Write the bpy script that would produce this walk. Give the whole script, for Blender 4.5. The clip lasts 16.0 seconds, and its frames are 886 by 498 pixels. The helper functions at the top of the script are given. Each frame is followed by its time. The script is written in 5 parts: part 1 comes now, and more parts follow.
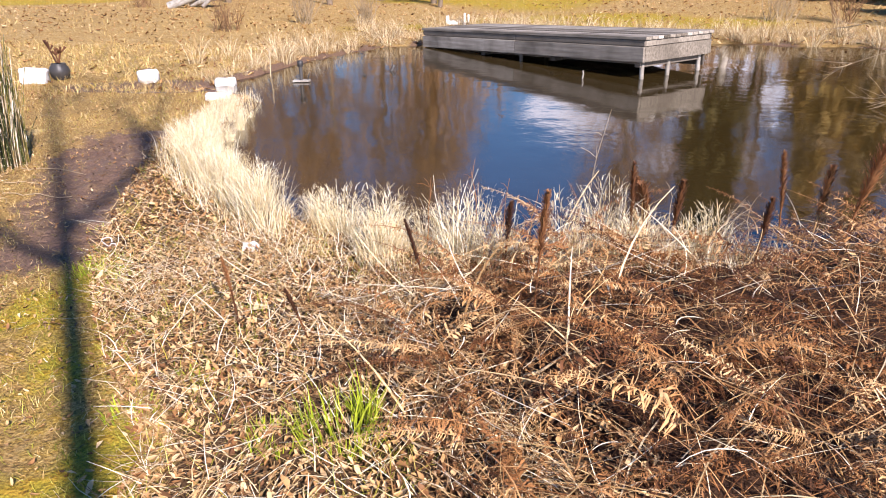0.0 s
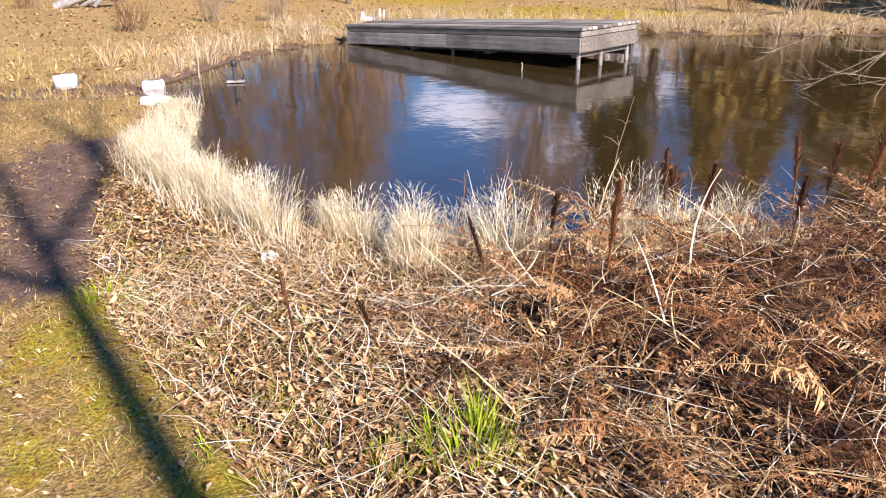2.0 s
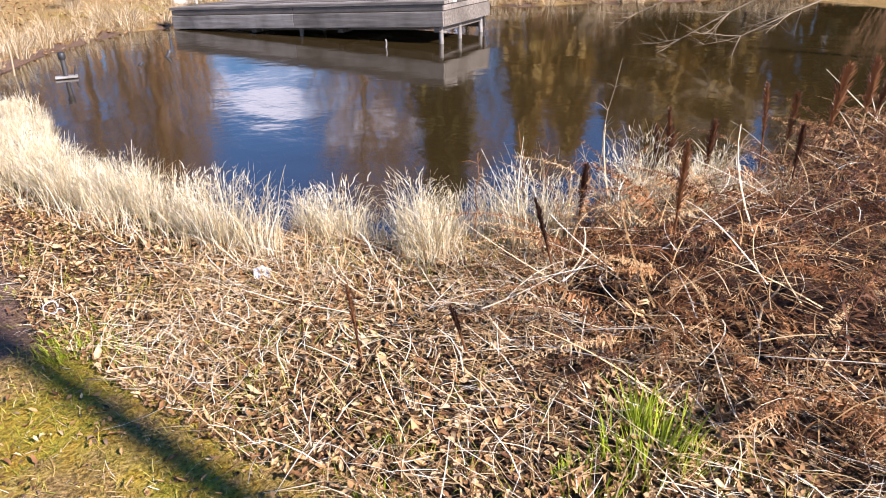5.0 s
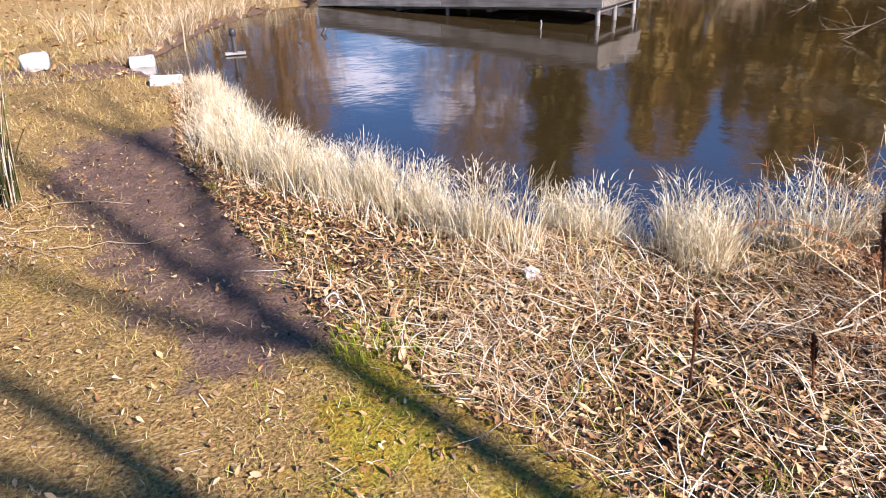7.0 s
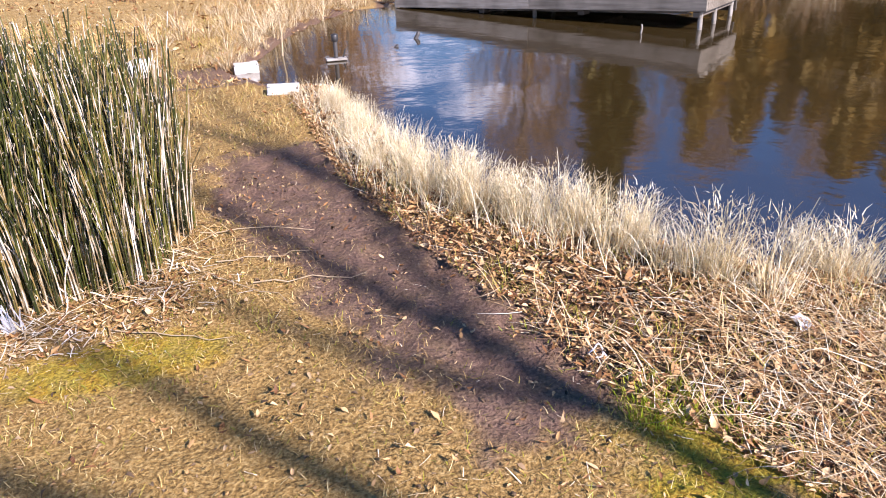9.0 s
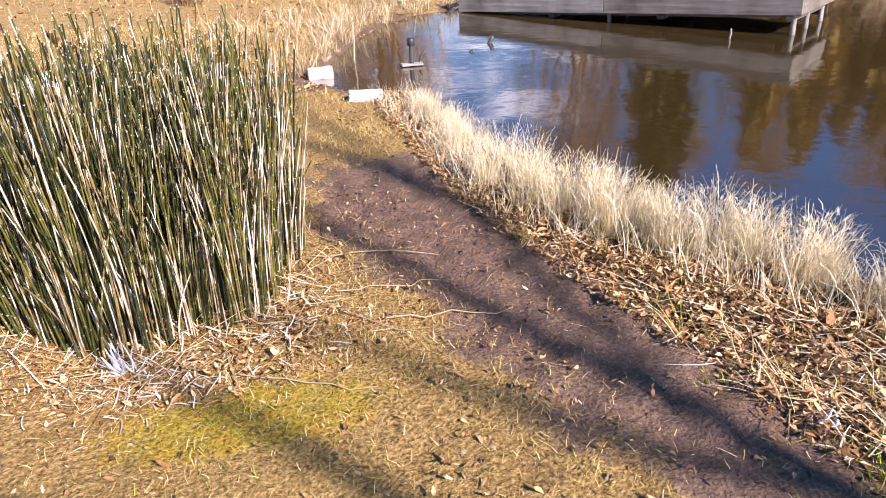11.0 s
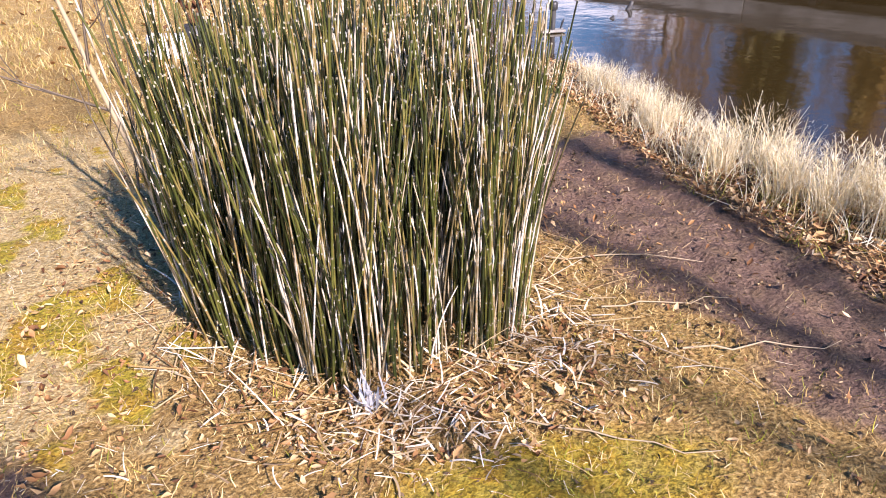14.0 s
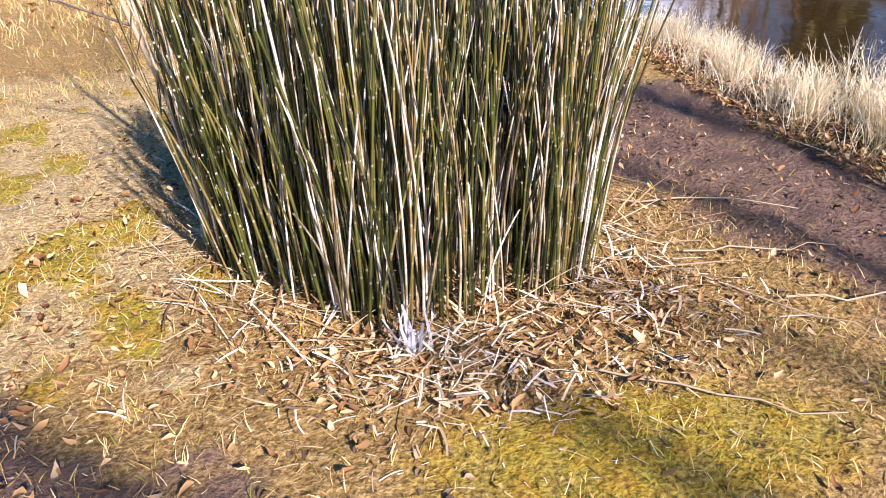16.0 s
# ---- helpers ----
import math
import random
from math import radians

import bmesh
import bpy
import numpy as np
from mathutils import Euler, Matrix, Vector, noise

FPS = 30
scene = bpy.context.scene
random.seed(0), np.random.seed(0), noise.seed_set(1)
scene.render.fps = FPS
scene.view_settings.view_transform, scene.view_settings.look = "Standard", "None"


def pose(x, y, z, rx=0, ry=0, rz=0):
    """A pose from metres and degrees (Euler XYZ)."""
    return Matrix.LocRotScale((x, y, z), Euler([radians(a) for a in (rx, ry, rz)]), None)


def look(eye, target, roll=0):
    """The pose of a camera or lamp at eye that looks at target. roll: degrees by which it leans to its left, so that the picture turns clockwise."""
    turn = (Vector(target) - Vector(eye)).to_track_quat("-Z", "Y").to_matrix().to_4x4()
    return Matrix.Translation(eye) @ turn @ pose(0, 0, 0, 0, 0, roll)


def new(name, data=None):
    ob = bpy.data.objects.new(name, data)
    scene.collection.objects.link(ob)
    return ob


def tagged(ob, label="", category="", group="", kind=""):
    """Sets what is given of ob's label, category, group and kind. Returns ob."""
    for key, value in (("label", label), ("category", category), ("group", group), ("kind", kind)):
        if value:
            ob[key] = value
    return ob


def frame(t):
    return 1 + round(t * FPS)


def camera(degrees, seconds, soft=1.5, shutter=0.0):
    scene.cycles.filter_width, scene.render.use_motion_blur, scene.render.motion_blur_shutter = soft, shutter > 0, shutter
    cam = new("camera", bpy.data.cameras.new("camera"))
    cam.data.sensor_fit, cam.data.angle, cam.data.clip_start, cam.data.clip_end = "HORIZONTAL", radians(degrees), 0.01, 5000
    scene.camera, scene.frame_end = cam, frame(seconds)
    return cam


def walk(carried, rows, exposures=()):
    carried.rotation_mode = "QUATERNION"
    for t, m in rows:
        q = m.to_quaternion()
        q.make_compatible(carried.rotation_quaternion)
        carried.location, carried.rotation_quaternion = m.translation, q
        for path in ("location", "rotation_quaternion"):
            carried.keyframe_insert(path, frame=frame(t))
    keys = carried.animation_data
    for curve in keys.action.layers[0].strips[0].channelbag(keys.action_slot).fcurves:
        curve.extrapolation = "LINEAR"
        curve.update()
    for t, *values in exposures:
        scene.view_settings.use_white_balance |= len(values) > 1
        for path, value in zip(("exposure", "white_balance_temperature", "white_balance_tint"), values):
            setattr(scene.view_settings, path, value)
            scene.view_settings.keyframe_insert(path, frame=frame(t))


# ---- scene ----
TINT = 27
cam = camera(65.2, 16.0, soft=1.0)
PATH = [
    (0, (0.002, -0.020, 1.611), (0.005, 1.824, 0.836), -0.43),
    (0.5, (-0.292, 0.002, 1.608), (-0.305, 1.847, 0.834), -0.33),
    (1, (-0.551, -0.018, 1.598), (-0.577, 1.827, 0.826), -0.41),
    (1.5, (-0.655, 0.035, 1.565), (-0.635, 1.878, 0.790), -0.69),
    (2, (-0.739, 0.158, 1.574), (-0.454, 1.975, 0.789), -0.72),
    (2.5, (-0.809, 0.188, 1.563), (-0.434, 1.989, 0.778), -0.69),
    (3, (-1.016, 0.215, 1.571), (-0.425, 1.959, 0.789), -0.58),
    (5.5, (-1.792, 0.937, 1.465), (-1.012, 2.567, 0.607), -1.02),
    (6, (-1.975, 1.026, 1.483), (-1.219, 2.652, 0.597), -1.19),
    (6.5, (-2.150, 1.190, 1.532), (-1.508, 2.863, 0.644), -1.42),
    (7, (-2.380, 1.351, 1.506), (-1.827, 3.057, 0.620), -1.38),
    (7.5, (-2.688, 1.473, 1.498), (-2.156, 3.182, 0.605), -1.39),
    (8, (-2.865, 1.624, 1.533), (-2.355, 3.336, 0.634), -1.56),
    (8.5, (-3.023, 1.793, 1.584), (-2.526, 3.509, 0.685), -1.57),
    (9, (-3.214, 1.949, 1.588), (-2.724, 3.670, 0.694), -1.65),
    (11.5, (-3.742, 2.645, 1.474), (-3.348, 4.400, 0.600), -2.03),
    (12, (-3.895, 2.776, 1.451), (-3.507, 4.527, 0.566), -2.06),
    (12.5, (-3.957, 2.948, 1.432), (-3.598, 4.703, 0.542), -2.21),
    (13, (-4.079, 3.091, 1.418), (-3.809, 4.859, 0.522), -2.16),
    (13.5, (-4.234, 3.196, 1.398), (-3.978, 4.949, 0.471), -2.01),
    (14, (-4.306, 3.267, 1.368), (-4.059, 5.015, 0.427), -2.08),
    (14.5, (-4.305, 3.406, 1.305), (-4.074, 5.145, 0.345), -2.24),
    (15, (-4.307, 3.481, 1.231), (-4.132, 5.224, 0.265), -2.33),
    (15.5, (-4.307, 3.502, 1.156), (-4.163, 5.248, 0.193), -2.30),
    (16, (-4.338, 3.473, 1.050), (-4.199, 5.220, 0.088), -2.20),
]
walk(cam, [(t, look(eye, target, lean)) for t, eye, target, lean in PATH],
     exposures=[(0.0, 1.0, 6350, TINT - 1), (3.0, 0.95, 6100, TINT - 1), (6.0, 1.0, 6050, TINT), (7.5, 1.01, 6000, TINT + 1), (9.0, 1.08, 6100, TINT + 2), (12.0, 1.15, 6250, TINT + 3), (16.0, 1.07, 6100, TINT + 3)])


# ---- world and sun ----
SUN_H = Vector((0.47, -0.883, 0.0)).normalized()      # towards the sun, level
SUN_UP = radians(33.0)
world = bpy.data.worlds.new("sky")
scene.world = world
world.use_nodes = True
wn, wl = world.node_tree.nodes, world.node_tree.links
wn.clear()
sky = wn.new("ShaderNodeTexSky")
sky.sky_type = "NISHITA"
sky.sun_disc = False
sky.sun_elevation = SUN_UP
sky.dust_density, sky.ozone_density, sky.air_density = 0.2, 4.0, 1.0
sky.sun_rotation = math.atan2(SUN_H.x, SUN_H.y)
coord = wn.new("ShaderNodeTexCoord")
stretch = wn.new("ShaderNodeMapping")
stretch.inputs["Scale"].default_value = (1.0, 1.0, 2.2)
stretch.inputs["Location"].default_value = (0.35, 0.0, 0.2)
stretch.inputs["Rotation"].default_value = (0.0, 0.0, radians(-9))
puffs = wn.new("ShaderNodeTexNoise")
puffs.inputs["Scale"].default_value = 2.6
puffs.inputs["Detail"].default_value = 6.0
puffs.inputs["Roughness"].default_value = 0.55
cover = wn.new("ShaderNodeMapRange")
cover.interpolation_type = "SMOOTHSTEP"
cover.inputs["From Min"].default_value = 0.435
cover.inputs["From Max"].default_value = 0.49
clouds = wn.new("ShaderNodeMix")
clouds.data_type = "RGBA"
clouds.inputs["B"].default_value = (34.0, 34.8, 37.0, 1.0)
air = wn.new("ShaderNodeBackground")
air.inputs["Strength"].default_value = 0.027
out = wn.new("ShaderNodeOutputWorld")
wl.new(coord.outputs["Generated"], stretch.inputs["Vector"])
wl.new(stretch.outputs["Vector"], puffs.inputs["Vector"])
split = wn.new("ShaderNodeSeparateXYZ")
thin_above = wn.new("ShaderNodeMath")
thin_above.operation = "MULTIPLY_ADD"
thin_above.inputs[1].default_value = -0.6
wl.new(coord.outputs["Generated"], split.inputs["Vector"])
wl.new(split.outputs["Z"], thin_above.inputs[0])
wl.new(puffs.outputs["Fac"], thin_above.inputs[2])
wl.new(thin_above.outputs[0], cover.inputs["Value"])
wl.new(cover.outputs["Result"], clouds.inputs["Factor"])
deep = wn.new("ShaderNodeHueSaturation")
deep.inputs["Saturation"].default_value, deep.inputs["Value"].default_value = 1.35, 2.6
wl.new(sky.outputs["Color"], deep.inputs["Color"])
wl.new(deep.outputs["Color"], clouds.inputs["A"])
wl.new(clouds.outputs["Result"], air.inputs["Color"])
wl.new(air.outputs["Background"], out.inputs["Surface"])

sun_data = bpy.data.lights.new("sun", "SUN")
sun_data.energy, sun_data.angle, sun_data.color = 5.0, radians(1.0), (1.0, 0.95, 0.86)
sun = new("sun", sun_data)
sun.matrix_world = look(SUN_H * 30 + Vector((0, 0, 30 * math.tan(SUN_UP))), (0, 0, 0))

# ---- materials ----


def material(name, colours, vary="island", rough=0.8, grain=60.0, depth=0.0, spots=0.35, metal=0.0, spec=0.3, thin=0.0, stretchz=1.0, stretchx=1.0, stain=0.0, stain_scale=2.0, stain_colour=(0.1, 0.08, 0.05)):
    """Colours ramp over a random number per piece, mottled by fine noise; depth is the bump's height, thin the light let through."""
    m = bpy.data.materials.new(name)
    m.use_nodes = True
    n, l = m.node_tree.nodes, m.node_tree.links
    b = n["Principled BSDF"]
    b.inputs["Roughness"].default_value, b.inputs["Metallic"].default_value = rough, metal
    b.inputs["Specular IOR Level"].default_value = spec
    if vary == "island":
        rnd = n.new("ShaderNodeNewGeometry").outputs["Random Per Island"]
    else:
        rnd = n.new("ShaderNodeObjectInfo").outputs["Random"]
    tc = n.new("ShaderNodeTexCoord")
    mp = n.new("ShaderNodeMapping")
    mp.inputs["Scale"].default_value = (stretchx, 1, stretchz)
    l.new(tc.outputs["Object"], mp.inputs["Vector"])
    noi = n.new("ShaderNodeTexNoise")
    noi.inputs["Scale"].default_value, noi.inputs["Detail"].default_value = grain, 5.0
    l.new(mp.outputs["Vector"], noi.inputs["Vector"])
    add = n.new("ShaderNodeMath")
    add.operation = "MULTIPLY_ADD"
    add.inputs[1].default_value = spots
    l.new(noi.outputs["Fac"], add.inputs[0])
    sub = n.new("ShaderNodeMath")
    sub.operation = "SUBTRACT"
    sub.inputs[1].default_value = spots / 2
    l.new(rnd, sub.inputs[0])
    l.new(sub.outputs[0], add.inputs[2])
    ramp = n.new("ShaderNodeValToRGB")
    e = ramp.color_ramp.elements
    while len(e) < len(colours):
        e.new(0.5)
    for i, c in enumerate(colours):
        e[i].position = i / max(1, len(colours) - 1)
        e[i].color = (*c, 1)
    l.new(add.outputs[0], ramp.inputs["Fac"])
    colour = ramp.outputs["Color"]
    if stain > 0:
        big = n.new("ShaderNodeTexNoise")
        big.inputs["Scale"].default_value, big.inputs["Detail"].default_value = stain_scale, 4.0
        l.new(tc.outputs["Object"], big.inputs["Vector"])
        rng = n.new("ShaderNodeMapRange")
        rng.inputs["From Min"].default_value, rng.inputs["From Max"].default_value = 0.45, 0.7
        rng.inputs["To Max"].default_value = stain
        l.new(big.outputs["Fac"], rng.inputs["Value"])
        mix = n.new("ShaderNodeMix")
        mix.data_type = "RGBA"
        mix.inputs["B"].default_value = (*stain_colour, 1)
        l.new(rng.outputs["Result"], mix.inputs["Factor"])
        l.new(colour, mix.inputs["A"])
        colour = mix.outputs["Result"]
    l.new(colour, b.inputs["Base Color"])
    if depth > 0:
        bump = n.new("ShaderNodeBump")
        bump.inputs["Distance"].default_value, bump.inputs["Strength"].default_value = depth, 1.0
        l.new(noi.outputs["Fac"], bump.inputs["Height"])
        l.new(bump.outputs["Normal"], b.inputs["Normal"])
    if thin > 0:
        tr = n.new("ShaderNodeBsdfTranslucent")
        l.new(colour, tr.inputs["Color"])
        mx = n.new("ShaderNodeMixShader")
        mx.inputs["Fac"].default_value = thin
        l.new(b.outputs["BSDF"], mx.inputs[1])
        l.new(tr.outputs["BSDF"], mx.inputs[2])
        l.new(mx.outputs["Shader"], n["Material Output"].inputs["Surface"])
    return m


SEDGE = material("bleached_sedge", [(0.46, 0.33, 0.15), (0.74, 0.61, 0.34), (0.88, 0.79, 0.54), (0.93, 0.88, 0.72)], rough=0.55, grain=25, thin=0.2)
STRAW = material("grey_straw", [(0.18, 0.085, 0.028), (0.42, 0.26, 0.10), (0.70, 0.52, 0.27), (0.92, 0.85, 0.66)], rough=0.6, grain=25)
TAN = material("tan_grass", [(0.22, 0.12, 0.035), (0.48, 0.31, 0.10), (0.62, 0.45, 0.17), (0.70, 0.57, 0.28)], rough=0.65, grain=20, thin=0.05)
BANK_GRASS = material("far_bank_grass", [(0.16, 0.09, 0.035), (0.40, 0.27, 0.12), (0.60, 0.46, 0.25), (0.80, 0.70, 0.48)], rough=0.65, grain=20, thin=0.05)
LAWN = material("olive_turf", [(0.12, 0.15, 0.012), (0.31, 0.32, 0.025), (0.50, 0.45, 0.05), (0.58, 0.46, 0.13)], rough=0.6, grain=20, thin=0.2)
FRESH = material("fresh_grass", [(0.20, 0.27, 0.015), (0.38, 0.47, 0.022), (0.56, 0.60, 0.06)], rough=0.5, grain=20, thin=0.3)
LEAF = material("dead_leaf", [(0.10, 0.04, 0.016), (0.31, 0.15, 0.055), (0.54, 0.32, 0.13), (0.74, 0.53, 0.29)], rough=0.65, grain=40, thin=0.05)
FERN = material("dead_fern", [(0.07, 0.026, 0.010), (0.22, 0.085, 0.027), (0.46, 0.225, 0.078), (0.72, 0.50, 0.25)], vary="object", rough=0.65, grain=30, spots=0.5, thin=0.05)
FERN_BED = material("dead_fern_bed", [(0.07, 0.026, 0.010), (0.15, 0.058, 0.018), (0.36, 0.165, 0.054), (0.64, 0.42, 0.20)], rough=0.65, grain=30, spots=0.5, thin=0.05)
SPIKE = material("fern_spike", [(0.06, 0.024, 0.014), (0.17, 0.07, 0.028), (0.34, 0.155, 0.06)], vary="object", rough=0.7, grain=40, spots=0.6)
STEM = material("horsetail_green", [(0.012, 0.016, 0.004), (0.026, 0.034, 0.006), (0.062, 0.072, 0.012), (0.14, 0.13, 0.026), (0.25, 0.17, 0.06), (0.68, 0.61, 0.48)], vary="object", rough=0.4, grain=12, stretchz=0.8, spots=1.1, spec=0.5)
STEM_BED = material("horsetail_green_joined", [(0.012, 0.016, 0.004), (0.026, 0.034, 0.006), (0.062, 0.072, 0.012), (0.14, 0.13, 0.026), (0.25, 0.17, 0.06), (0.68, 0.61, 0.48)], rough=0.4, grain=12, stretchz=0.8, spots=1.1, spec=0.5)
STEM_DRY = material("horsetail_bleached", [(0.04, 0.036, 0.012), (0.15, 0.11, 0.045), (0.48, 0.39, 0.26), (0.84, 0.79, 0.70)], vary="object", rough=0.5, grain=14, spots=1.6, stretchz=0.6)
STEM_DRY_BED = material("horsetail_bleached_joined", [(0.04, 0.036, 0.012), (0.15, 0.11, 0.045), (0.48, 0.39, 0.26), (0.84, 0.79, 0.70)], rough=0.5, grain=14, spots=1.6, stretchz=0.6)
HUSK = material("bleached_husk", [(0.26, 0.16, 0.08), (0.50, 0.37, 0.21), (0.70, 0.58, 0.40), (0.86, 0.79, 0.66)], rough=0.6, grain=30, spots=0.5)
NODE = material("horsetail_node", [(0.04, 0.036, 0.016), (0.46, 0.42, 0.31)], vary="object", rough=0.5, grain=30)
TWIG = material("pale_twig", [(0.30, 0.22, 0.13), (0.46, 0.36, 0.22)], rough=0.7, grain=40, depth=0.001)
BARK = material("grey_bark", [(0.10, 0.075, 0.05), (0.22, 0.17, 0.12)], rough=0.9, grain=14, depth=0.012, spots=0.8, stretchz=0.3)
BIRCH = material("pale_bark", [(0.55, 0.50, 0.42), (0.74, 0.70, 0.62)], rough=0.8, grain=6, depth=0.004, spots=0.8, stain=0.6, stain_scale=3.0)
NEEDLE = material("conifer_needles", [(0.04, 0.04, 0.010), (0.08, 0.07, 0.018), (0.14, 0.11, 0.032)], rough=0.7, grain=5)
# winter bronze, with the sun's golden light on the crowns added to the colour
SUNLIT_BRONZE = material("sunlit_bronze_needles", [(0.20, 0.125, 0.03), (0.36, 0.235, 0.06), (0.54, 0.37, 0.12)], rough=0.7, grain=5)
RUSSET = material("russet_twigs", [(0.17, 0.095, 0.045), (0.34, 0.20, 0.095)], rough=0.8, grain=5)
BOARD = material("weathered_board", [(0.07, 0.057, 0.042), (0.18, 0.155, 0.12), (0.30, 0.265, 0.215), (0.48, 0.44, 0.37)], vary="object", rough=0.85, grain=26, stretchx=0.06, depth=0.005, spots=1.0, stain=0.75, stain_scale=1.6, stain_colour=(0.075, 0.062, 0.046))
# board tone darkened to stand in for shade under the deck
DARK_BOARD = material("shaded_board", [(0.05, 0.042, 0.034), (0.10, 0.085, 0.068), (0.17, 0.145, 0.115)], vary="object", rough=0.8, grain=26, stretchx=0.06, depth=0.004, spots=1.0, stain=0.5, stain_scale=2.0, stain_colour=(0.05, 0.042, 0.032))
POST = material("pale_post", [(0.16, 0.145, 0.12), (0.40, 0.38, 0.34)], vary="object", rough=0.8, grain=20, depth=0.003, spots=0.8, stain=0.6, stain_scale=9.0)
FOAM = material("white_block", [(0.74, 0.72, 0.66), (0.82, 0.80, 0.75)], vary="object", rough=0.8, grain=30, depth=0.003, stain=0.5, stain_scale=7, stain_colour=(0.42, 0.35, 0.24))
IRON = material("dark_iron", [(0.03, 0.029, 0.028), (0.07, 0.065, 0.06)], vary="object", rough=0.45, grain=30, depth=0.001, spec=0.5)
FILMY = material("white_film", [(0.72, 0.73, 0.76), (0.82, 0.82, 0.84)], vary="object", rough=0.3, grain=30, thin=0.25)


def ground_material():
    m = bpy.data.materials.new("bank_soil")
    m.use_nodes = True
    n, l = m.node_tree.nodes, m.node_tree.links
    b = n["Principled BSDF"]
    tc = n.new("ShaderNodeTexCoord")

    def noise_at(scale, detail=6.0):
        x = n.new("ShaderNodeTexNoise")
        x.inputs["Scale"].default_value, x.inputs["Detail"].default_value = scale, detail
        x.inputs["Roughness"].default_value = 0.62
        l.new(tc.outputs["Object"], x.inputs["Vector"])
        return x.outputs["Fac"]

    def ramp(fac, stops):
        r = n.new("ShaderNodeValToRGB")
        e = r.color_ramp.elements
        while len(e) < len(stops):
            e.new(0.5)
        for i, (p, c) in enumerate(stops):
            e[i].position, e[i].color = p, (*c, 1)
        l.new(fac, r.inputs["Fac"])
        return r.outputs["Color"]

    def mask(name, edge, lo=0.35, hi=0.65):
        a = n.new("ShaderNodeAttribute")
        a.attribute_name = name
        s = n.new("ShaderNodeMath")
        s.operation = "MULTIPLY_ADD"
        s.inputs[1].default_value = 0.9
        l.new(edge, s.inputs[0])
        l.new(a.outputs["Fac"], s.inputs[2])
        r = n.new("ShaderNodeMapRange")
        r.inputs["From Min"].default_value, r.inputs["From Max"].default_value = lo + 0.45, hi + 0.45
        l.new(s.outputs[0], r.inputs["Value"])
        return r.outputs["Result"]

    def blend(fac, a, c):
        x = n.new("ShaderNodeMix")
        x.data_type = "RGBA"
        l.new(fac, x.inputs["Factor"])
        l.new(a, x.inputs["A"])
        l.new(c, x.inputs["B"])
        return x.outputs["Result"]

    def mask_of(fac, lo=0.45, hi=0.62):
        r = n.new("ShaderNodeMapRange")
        r.inputs["From Min"].default_value, r.inputs["From Max"].default_value = lo, hi
        l.new(fac, r.inputs["Value"])
        return r.outputs["Result"]

    fine, mid, broad = noise_at(70, 9.0), noise_at(9), noise_at(1.3)
    turf = ramp(fine, [(0.3, (0.09, 0.047, 0.013)), (0.5, (0.35, 0.215, 0.064)), (0.7, (0.62, 0.43, 0.17))])
    mud = blend(mask_of(mid), ramp(fine, [(0.3, (0.085, 0.050, 0.035)), (0.55, (0.20, 0.122, 0.084)), (0.75, (0.34, 0.22, 0.145))]), ramp(fine, [(0.3, (0.10, 0.06, 0.036)), (0.55, (0.23, 0.145, 0.085)), (0.75, (0.37, 0.26, 0.15))]))
    moss = blend(mask_of(mid), ramp(fine, [(0.3, (0.10, 0.085, 0.012)), (0.5, (0.36, 0.28, 0.022)), (0.72, (0.57, 0.45, 0.06))]), ramp(fine, [(0.3, (0.12, 0.06, 0.01)), (0.5, (0.42, 0.25, 0.022)), (0.72, (0.60, 0.42, 0.06))]))
    # litter soil, its colour darkened for the shade in gaps between pieces
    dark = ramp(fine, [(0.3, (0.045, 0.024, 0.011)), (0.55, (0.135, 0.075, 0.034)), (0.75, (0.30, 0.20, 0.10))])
    pale = ramp(fine, [(0.3, (0.22, 0.13, 0.05)), (0.5, (0.50, 0.36, 0.15)), (0.7, (0.74, 0.60, 0.34))])
    c = blend(mask("moss", mid), blend(mask("pale", mid), turf, pale), moss)
    muddy = mask("mud", mid)
    c = blend(muddy, c, mud)
    c = blend(mask("shaded_humus", mid), c, dark)
    # soil below the ferns, with the shade between fronds in its colour
    shaded_peat = ramp(fine, [(0.3, (0.028, 0.013, 0.007)), (0.55, (0.08, 0.038, 0.018)), (0.75, (0.20, 0.10, 0.046))])
    c = blend(mask("shaded_peat", mid), c, shaded_peat)
    l.new(c, b.inputs["Base Color"])
    wet = n.new("ShaderNodeMapRange")
    wet.inputs["From Min"].default_value, wet.inputs["From Max"].default_value = 0.35, 0.65
    wet.inputs["To Min"].default_value, wet.inputs["To Max"].default_value = 0.62, 0.95
    l.new(broad, wet.inputs["Value"])
    damp = n.new("ShaderNodeMath")
    damp.operation = "MULTIPLY_ADD"
    damp.inputs[1].default_value = -0.26
    l.new(muddy, damp.inputs[0])
    l.new(wet.outputs["Result"], damp.inputs[2])
    l.new(damp.outputs[0], b.inputs["Roughness"])
    b.inputs["Specular IOR Level"].default_value = 0.25
    h = n.new("ShaderNodeMath")
    h.operation = "MULTIPLY_ADD"
    h.inputs[1].default_value = 0.45
    l.new(fine, h.inputs[0])
    l.new(mid, h.inputs[2])
    bump = n.new("ShaderNodeBump")
    bump.inputs["Distance"].default_value, bump.inputs["Strength"].default_value = 0.045, 1.0
    l.new(h.outputs[0], bump.inputs["Height"])
    l.new(bump.outputs["Normal"], b.inputs["Normal"])
    return m


